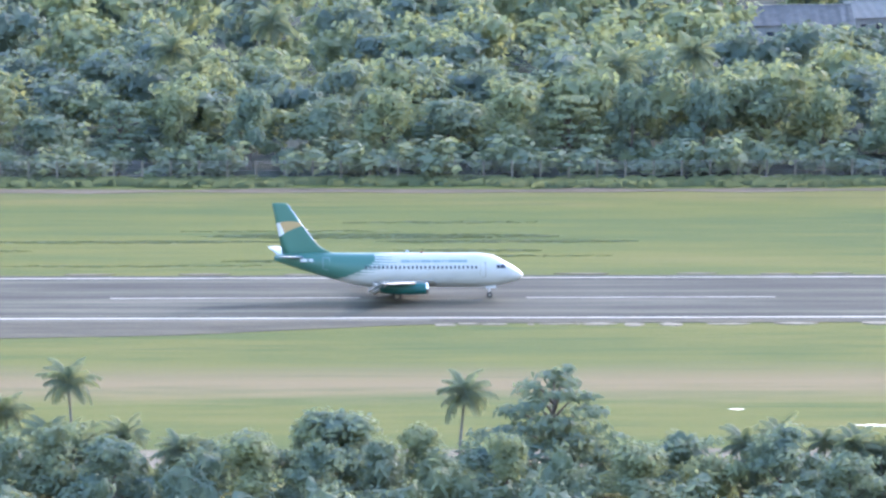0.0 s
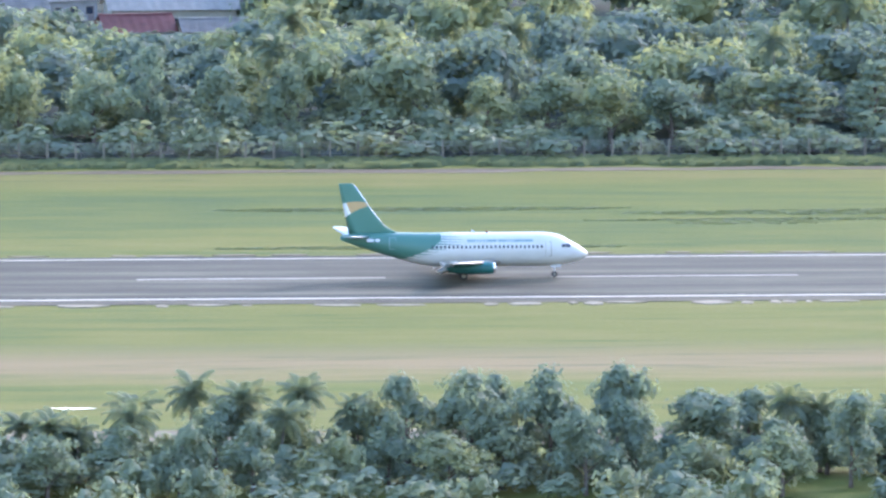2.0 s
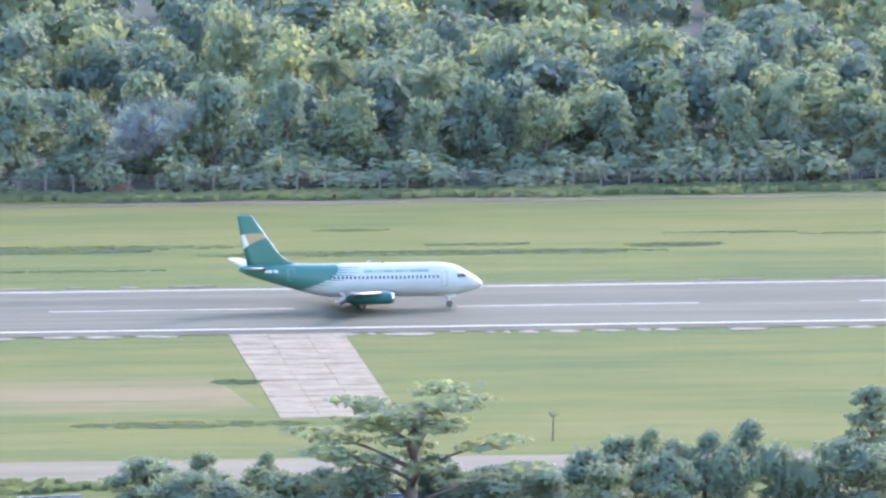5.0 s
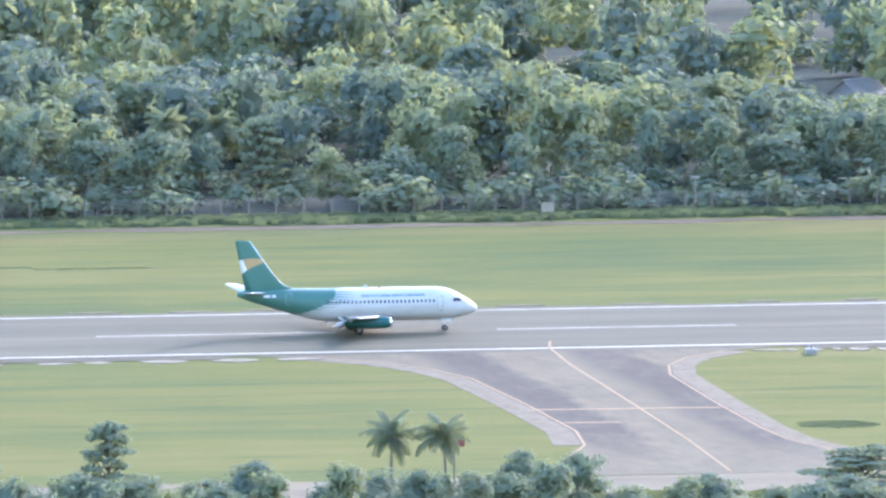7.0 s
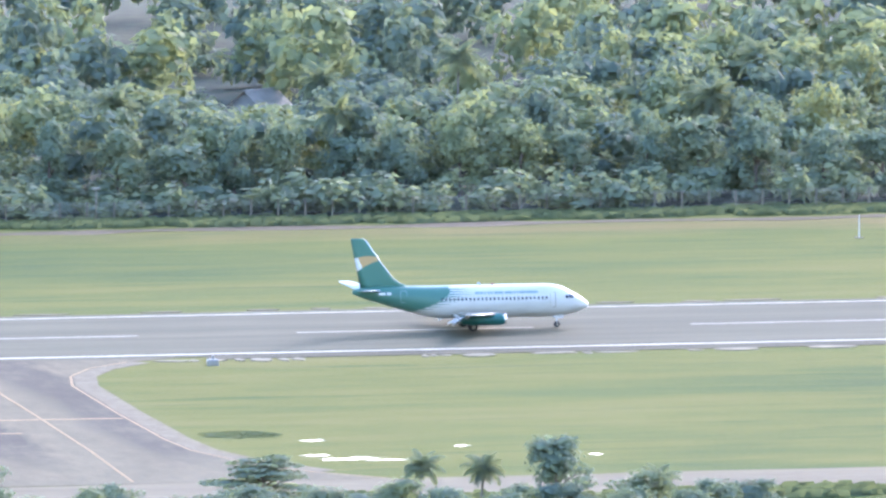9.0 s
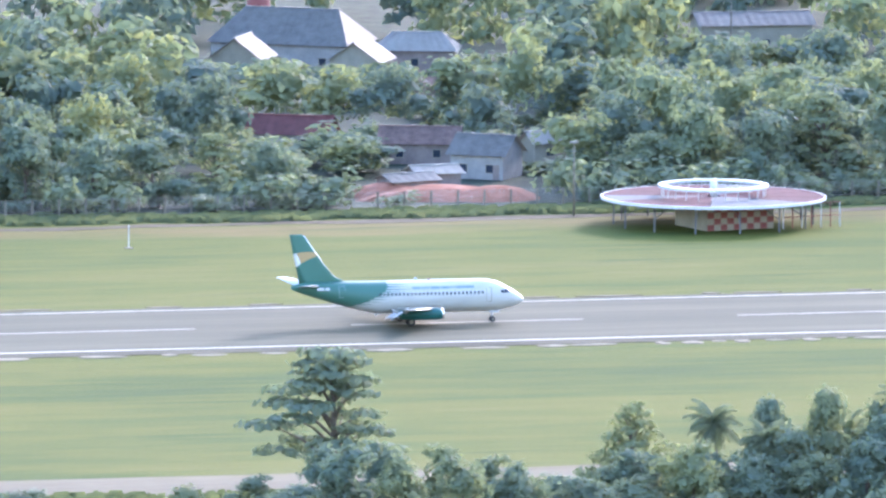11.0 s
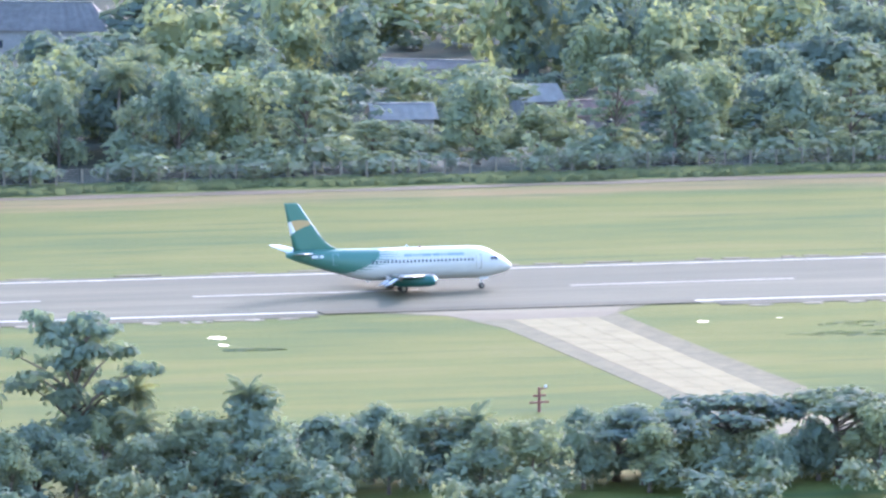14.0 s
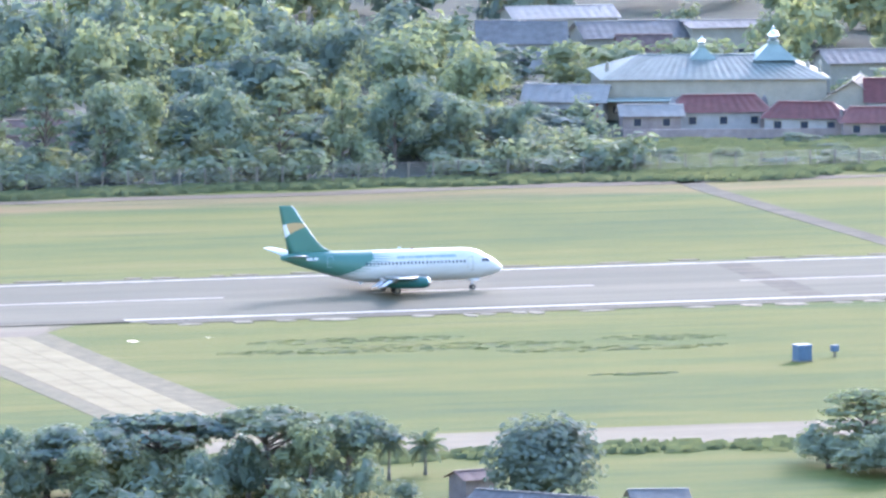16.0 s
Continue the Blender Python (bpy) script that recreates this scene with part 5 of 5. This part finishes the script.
    for dx, dz, s in ((-1, 8.3, 0.6), (9, 8.3, 0.95)):
        bm = bmesh.new()
        loft(bm, [[(dx + sx * q, sy * q, z) for sx, sy in ((-1, -1), (1, -1), (1, 1), (-1, 1))] for z, q in ((dz - 2.2, 2.0 * s), (dz - 0.6, 2.0 * s), (dz - 0.6, 3.3 * s), (dz + 1.5 * s, 0.8 * s), (dz + 1.5 * s + 0.5, 0.8 * s))])
        tier = part("lantern_roof", bm, SEA_ROOF, mosque, "small grey roof tier below a dome")
        bm = bmesh.new()
        z0 = dz + 1.5 * s + 0.5
        loft(bm, [[(dx + math.cos(a) * q * s, math.sin(a) * q * s, z0 + z * s) for a in (2 * math.pi * k / 16 for k in range(16))] for z, q in ((0, 0.55), (0.5, 0.85), (0.9, 0.8), (1.3, 0.5), (1.6, 0.12), (2.2, 0.03))])
        part("dome", bm, METAL, tier, "shiny silver dome with a finial", True)
    for px in (-14.5, 13.5, 15.2):
        bm = bmesh.new()
        tube(bm, [(px, -3, 3.5), (px, -3, 7.2), (px, -3, 7.8)], [0.3, 0.3, 0.05], 8)
        part("turret", bm, WALL_WHITE, mosque, "small white turret")
    # houses on the near side of the road
    house(331, -213, 6.4, 5, 2.6, 0.9, 12, TIN, WALL_BROWN, "small house with two pale tin roof sheets", windows=2)
    house(371, -210, 7.5, 4, 2.2, 0.6, 18, BLUE_ROOF, WALL_BROWN, "lean-to covered with a bright blue tarpaulin", windows=0, category="shed", name="shed")
    house(794, -249, 15, 9, 2.6, 1.8, -50, DARK_TIN, WALL_BROWN, "house with a dark grey tin roof and pale ridge")
    house(798, -216, 4, 3.4, 2.6, 0.7, 15, BROWN_TIN, WALL_BROWN, "small wooden hut with a rusty roof", windows=0, category="hut", name="hut")
    house(811, -243, 6, 5, 2.6, 1.0, -10, TIN, WALL_BROWN, "low shed with a grey tin roof", windows=0, category="shed", name="shed")


# ---- airfield equipment
def disc(bm, r0, r1, z0, z1, n=40, a0=0.0, a1=360.0):
    pts = lambda r: [(r * math.cos(radians(a0 + (a1 - a0) * k / n)), r * math.sin(radians(a0 + (a1 - a0) * k / n))) for k in range(n + 1)]
    a, b = pts(r0), pts(r1)
    for k in range(n):
        q = [(*a[k], z0), (*b[k], z0), (*b[k + 1], z0), (*a[k + 1], z0), (*a[k], z1), (*b[k], z1), (*b[k + 1], z1), (*a[k + 1], z1)]
        v = [bm.verts.new(p) for p in q]
        for f in ((0, 3, 2, 1), (4, 5, 6, 7), (1, 2, 6, 5), (0, 4, 7, 3), (0, 1, 5, 4), (2, 3, 7, 6)):
            bm.faces.new([v[i] for i in f])
    bmesh.ops.remove_doubles(bm, verts=bm.verts[:], dist=0.001)
    return bm


def build_beacon():
    """Radio beacon: a round red and white platform on posts, a white aerial ring above, a chequered hut below."""
    b = thing("radio_beacon", "round red and white radio beacon platform with a white aerial ring", "radio beacon", (741.3, 106.7, 0), 12)
    for k in range(12):
        part("platform_panel", disc(bmesh.new(), 1.0, 14.6, 3.5, 3.72, 5, k * 30, k * 30 + 29.4), PANEL_PALE if k in (1, 5, 8, 9) else PANEL_RED, b, "pale grey panel" if k in (1, 5, 8, 9) else "faded red panel")
    part("rim", disc(bmesh.new(), 14.5, 14.7, 3.4, 3.75, 48), WHITE, b, "white rim")
    part("aerial_ring", disc(bmesh.new(), 6.3, 7.2, 4.9, 5.25, 48), WHITE, b, "white aerial ring")
    for k in range(24):
        a = radians(k * 15)
        bm = bmesh.new()
        tube(bm, [(6.75 * math.cos(a), 6.75 * math.sin(a), 3.7), (6.75 * math.cos(a), 6.75 * math.sin(a), 4.95)], [0.05, 0.05], 5)
        part("ring_post", bm, WHITE, b)
    bm = bmesh.new()
    tube(bm, [(0, 0, 3.7), (0, 0, 5.6), (0, 0, 5.9)], [0.45, 0.45, 0.1], 12)
    part("centre_aerial", bm, WHITE, b, "", True)
    for k in range(14):
        a = radians(k * 360 / 14)
        bm = bmesh.new()
        tube(bm, [(13 * math.cos(a), 13 * math.sin(a), -0.2), (13 * math.cos(a), 13 * math.sin(a), 3.5)], [0.13, 0.13], 6)
        tube(bm, [(13 * math.cos(a), 13 * math.sin(a), 1.6), (9 * math.cos(a), 9 * math.sin(a), 3.45)], [0.07, 0.07], 5)
        part("post", bm, PANEL_PALE, b, "pale steel post")
    hut = part("hut", boxed((-4.9, 4.9, -7.4, 1.5, -0.2, 3.2), bevel=0.04), WALL_WHITE, b, "low hut painted in red and white chequers")
    tile = {m: mesh_of("chequer", boxed((0, 0.975, -0.02, 0.02, 0, 0.78)), mat) for m, mat in ((0, RED), (1, WALL_WHITE))}
    for row in range(4):
        for col in range(10):
            o = part("chequer", tile[(row + col) % 2], None, hut)
            o.location = (-4.88 + col * 0.976, -7.43, 0.02 + row * 0.79)
    bm = bmesh.new()
    for z in (1.5, 3.2):
        box(bm, 5.4, 14, -9.05, -8.95, z - 0.05, z + 0.05)
    fence = part("rail", bm, RED, b, "rusty red rail beside the hut")
    for k in range(7):
        part("rail_post", boxed((5.4 + k * 1.4, 5.5 + k * 1.4, -9.06, -8.94, -0.2, 3.2)), RED if k % 2 else WHITE, b)


def lamp_mast(x, y, h):
    t = thing("floodlight_mast", "slim pale mast with a small lamp head", "mast", (x, y, 0))
    bm = bmesh.new()
    tube(bm, [(0, 0, -0.3), (0, 0, h)], [0.16, 0.09], 8)
    part("pole", bm, POST_GREY, t, "", True)
    part("lamp_head", boxed((-0.55, 0.55, -0.2, 0.2, h, h + 0.3), bevel=0.05), LIGHT_GREY, t)


def build_equipment():
    build_beacon()
    lamp_mast(726.3, 120.3, 9.6)
    lamp_mast(548, 236, 11)
    lamp_mast(806, 318, 9)
    lamp_mast(567, 131, 4.4)
    sign = thing("white_signboard", "white square signboard on two posts before the fence", "sign", (545.2, 120, 0), 8)
    part("board", boxed((-0.85, 0.85, -0.05, 0.05, 1.6, 2.8), bevel=0.02), WALL_WHITE, sign)
    for x in (-0.6, 0.6):
        part("post", boxed((x - 0.05, x + 0.05, 0.051, 0.15, -0.2, 2.7)), POST_GREY, sign)
    for x, y, s in ((886.8, -91.0, 1.0), (892.4, -87.6, 0.62)):
        c = thing("equipment_cabinet", "blue equipment cabinet standing in the grass" if s == 1 else "small blue cabinet on a post in the grass", "cabinet", (x, y, 0), 10)
        if s == 1:
            part("body", boxed((-0.95, 0.95, -0.8, 0.8, 0.15, 2.0), bevel=0.05), BLUE_ROOF, c)
            part("plinth", boxed((-1.05, 1.05, -0.9, 0.9, -0.2, 0.148)), POST_GREY, c)
            part("door", boxed((-0.8, 0.8, -0.84, -0.802, 0.3, 1.9), bevel=0.01), BLUE_ROOF, c)
            part("cap", boxed((-1.02, 1.02, -0.87, 0.87, 2.002, 2.1), bevel=0.02), BLUE_ROOF, c)
        else:
            part("body", boxed((-0.45, 0.45, -0.35, 0.35, 0.7, 1.5), bevel=0.04), BLUE_ROOF, c)
            part("post", boxed((-0.12, 0.12, -0.12, 0.12, -0.2, 0.698)), POST_GREY, c)
    sock = thing("windsock_mast", "lattice windsock mast with a faded red sock", "windsock", (659.5, 95, 0))
    bm = bmesh.new()
    tube(bm, [(0, 0, -0.2), (0, 0, 3.0)], [0.07, 0.05], 6)
    part("pole", bm, WHITE, sock)
    part("base", boxed((-0.5, 0.5, -0.5, 0.5, -0.2, 0.12)), POST_GREY, sock)
    mast = thing("approach_mast", "rusty red mast with cross arms and a small lamp", "mast", (764, -134, 0), 15)
    bm = bmesh.new()
    tube(bm, [(0, 0, -0.2), (0, 0, 3.0)], [0.2, 0.16], 8)
    part("pole", bm, RED_ROOF, mast)
    for z, l in ((1.1, 1.35), (1.9, 0.9)):
        part("cross_arm", boxed((-l, l, -0.1, 0.1, z, z + 0.22), bevel=0.03), RED_ROOF, mast)
    part("lamp", boxed((0.75, 1.05, -0.12, 0.12, 2.9, 3.25), bevel=0.05), WHITE, mast, "small white lamp")
    part("lamp_arm", boxed((0.1, 1.0, -0.05, 0.05, 2.75, 2.9)), RED_ROOF, mast)
    box_ob = thing("red_marker_board", "faded red marker board behind the palms", "marker", (474.5, -158, 0), 5)
    part("board", boxed((-1.2, 1.2, -0.06, 0.06, 4.4, 5.2), bevel=0.02), RED, box_ob)
    part("post", boxed((-0.08, 0.08, 0.062, 0.2, -0.2, 5.1)), POST_GREY, box_ob)
    light = thing("runway_marker", "small dark edge marker beside the runway", "marker", (544.9, -33.2, 0))
    part("body", boxed((-0.7, 0.7, -0.5, 0.5, -0.1, 0.75), bevel=0.12), STEEL, light)
    part("stem", boxed((-0.12, 0.12, -0.12, 0.12, 0.752, 1.2), bevel=0.03), STEEL, light)
    post = thing("lone_stake", "dark wooden stake with leaves in the grass", "stake", (400.5, -139, 0))
    bm = bmesh.new()
    tube(bm, [(0, 0, -0.2), (0.1, 0, 2.9)], [0.12, 0.07], 7)
    part("stake", bm, BARK, post)
    for k in range(4):
        f = part("frond", FRONDS[k % 3], None, post)
        f.matrix_basis = pose(0.1, 0, 2.6, 0, 0, 90 * k + 20) @ pose(0, 0, 0, 0, -55, 0) @ Matrix.Scale(0.3, 4)


def build_grass_detail():
    """Ditches, tussocks and weeds in the mown grass."""
    r = random.Random(31)
    spots = [(150, 68, 22, 1.6, 900), (165, 62, 16, 1.0, 500), (118, 62, 20, 0.8, 400), (340, 70, 60, 2.2, 1500), (255, 76, 26, 1.2, 700), (300, 62, 26, 0.9, 500), (420, 60, 30, 1.6, 800), (452, 66, 6, 1.4, 300), (372, 66, 14, 1.2, 400), (250, 33, 26, 1.0, 600)]
    spots += [(r.uniform(80, 480), r.uniform(34, 88), r.uniform(4, 18), r.uniform(0.4, 0.9), 90) for _ in range(16)]
    spots += [(362, -118, 14, 2.0, 300), (374, -76, 3, 1.5, 200)]
    spots += [(531.5, -106, 4.5, 2.2, 260), (752, -60, 3.5, 1.0, 160), (845, -62, 24, 2.5, 300), (842, -52, 14, 2, 160), (870, -70, 16, 1.6, 160), (880, -60, 8, 2, 90), (862, -98, 6, 0.8, 60)]
    tufts("long_grass", spots, "uneven dark green tussocks and weeds in the mown grass", LEAF_LOW, (0.03, 0.09), 3)
    # tall grass between fence and wood, and on the open slope before the village
    rough = [(x, 128.5 + r.uniform(-1.5, 1.5), 14, 2.6, 420) for x in range(60, 960, 24)]
    rough += [(r.uniform(940, 1050), r.uniform(126, 172), 16, 5, 900) for _ in range(26)]
    rough += [(x, -176 + r.uniform(-2, 2), 9, 3, 160) for x in range(80, 900, 18)]
    tufts("tall_grass", rough, "rank tall grass along the fence and the village slope", LEAF_LOW, (0.3, 0.9), 4)
    bm = bmesh.new()
    for k, (x, y, rx, ry) in enumerate(((715, 146, 11, 4.5), (722, 143, 7, 3), (709, 150, 6, 3))):
        rr = random.Random(90 + k)
        rings = []
        for s, z in ((1.0, -0.1), (0.8, 0.7), (0.5, 1.5), (0.2, 1.9)):
            rings.append([(x + math.cos(a) * rx * s * rr.uniform(0.85, 1.12), y + math.sin(a) * ry * s * rr.uniform(0.85, 1.12), z) for a in (2 * math.pi * j / 16 for j in range(16))])
        loft(bm, rings)
    tagged(part("soil_mound", bm, RED_SOIL, None), "heaped bank of bare red soil behind the fence", "soil")


def build_smoke():
    """A thin drift of smoke from a small fire behind the fence."""
    plume = thing("smoke_plume", "thin bluish smoke drifting up from a small fire", "smoke", (391, 141, 0))
    r = random.Random(8)
    for k in range(9):
        bm = bmesh.new()
        bmesh.ops.create_icosphere(bm, subdivisions=3, radius=1.0)
        sx = 1.0 + 0.32 * k
        for v in bm.verts:
            d = 1 + 0.35 * noise.noise(v.co * 1.4 + Vector((k * 3.1, 0, 0)))
            v.co = Vector((v.co.x * d * sx * 1.5, v.co.y * d * sx, v.co.z * d * sx * 0.8))
        puff = part("puff", bm, SMOKE, plume, "", True)
        puff.location = (0.9 * k + r.uniform(-0.8, 0.8), r.uniform(-1, 1), 2.0 + 0.85 * k)
        PUFFS.append((puff, puff.location.copy()))
    fire = thing("brush_heap", "smouldering heap of reddish dry brush", "brush heap", (393, 138, 0))
    bm = bmesh.new()
    for k in range(40):
        a, b = Vector((r.uniform(-2, 2), r.uniform(-1, 1), 0)), Vector((r.uniform(-1.2, 1.2), r.uniform(-0.6, 0.6), r.uniform(0.6, 1.8)))
        tube(bm, [a, b], [0.06, 0.03], 4)
    part("sticks", bm, RED_SOIL, fire)


PUFFS = []


build_ground()
build_runway()
build_taxiways()
build_puddles()
build_woods()
build_fence()
build_foreground()
build_houses()
build_equipment()
build_grass_detail()
build_smoke()
airliner = build_airliner()


# distance of the nose along the runway while the airliner slows down
ROLL = [
    (0, 162.60), (0.5, 189.70), (1, 215.00), (1.5, 241.40), (2, 267.50), (2.5, 293.00), (3, 318.30),
    (3.5, 343.20), (4, 367.40), (4.5, 392.10), (5, 416.20), (5.2, 425.60), (6.2, 473.39), (7.3, 524.40),
    (7.5, 533.70), (8, 556.10), (8.5, 578.00), (9, 600.00), (9.5, 621.70), (10, 643.10), (11.2, 693.55),
    (12.5, 746.40), (13, 766.30), (13.5, 785.80), (14, 805.20), (14.5, 824.40), (15, 843.40), (15.5, 862.20),
    (16, 880.60),
]


def motions():
    walk(airliner, [(t, pose(x, 0, 0.05)) for t, x in ROLL])
    for k, (puff, at) in enumerate(PUFFS):
        walk(puff, [(t, pose(at.x + 0.09 * t, at.y, at.z + 0.12 * t, 0, 0, 3 * t)) for t in (0, 4, 8, 12, 16)])


motions()
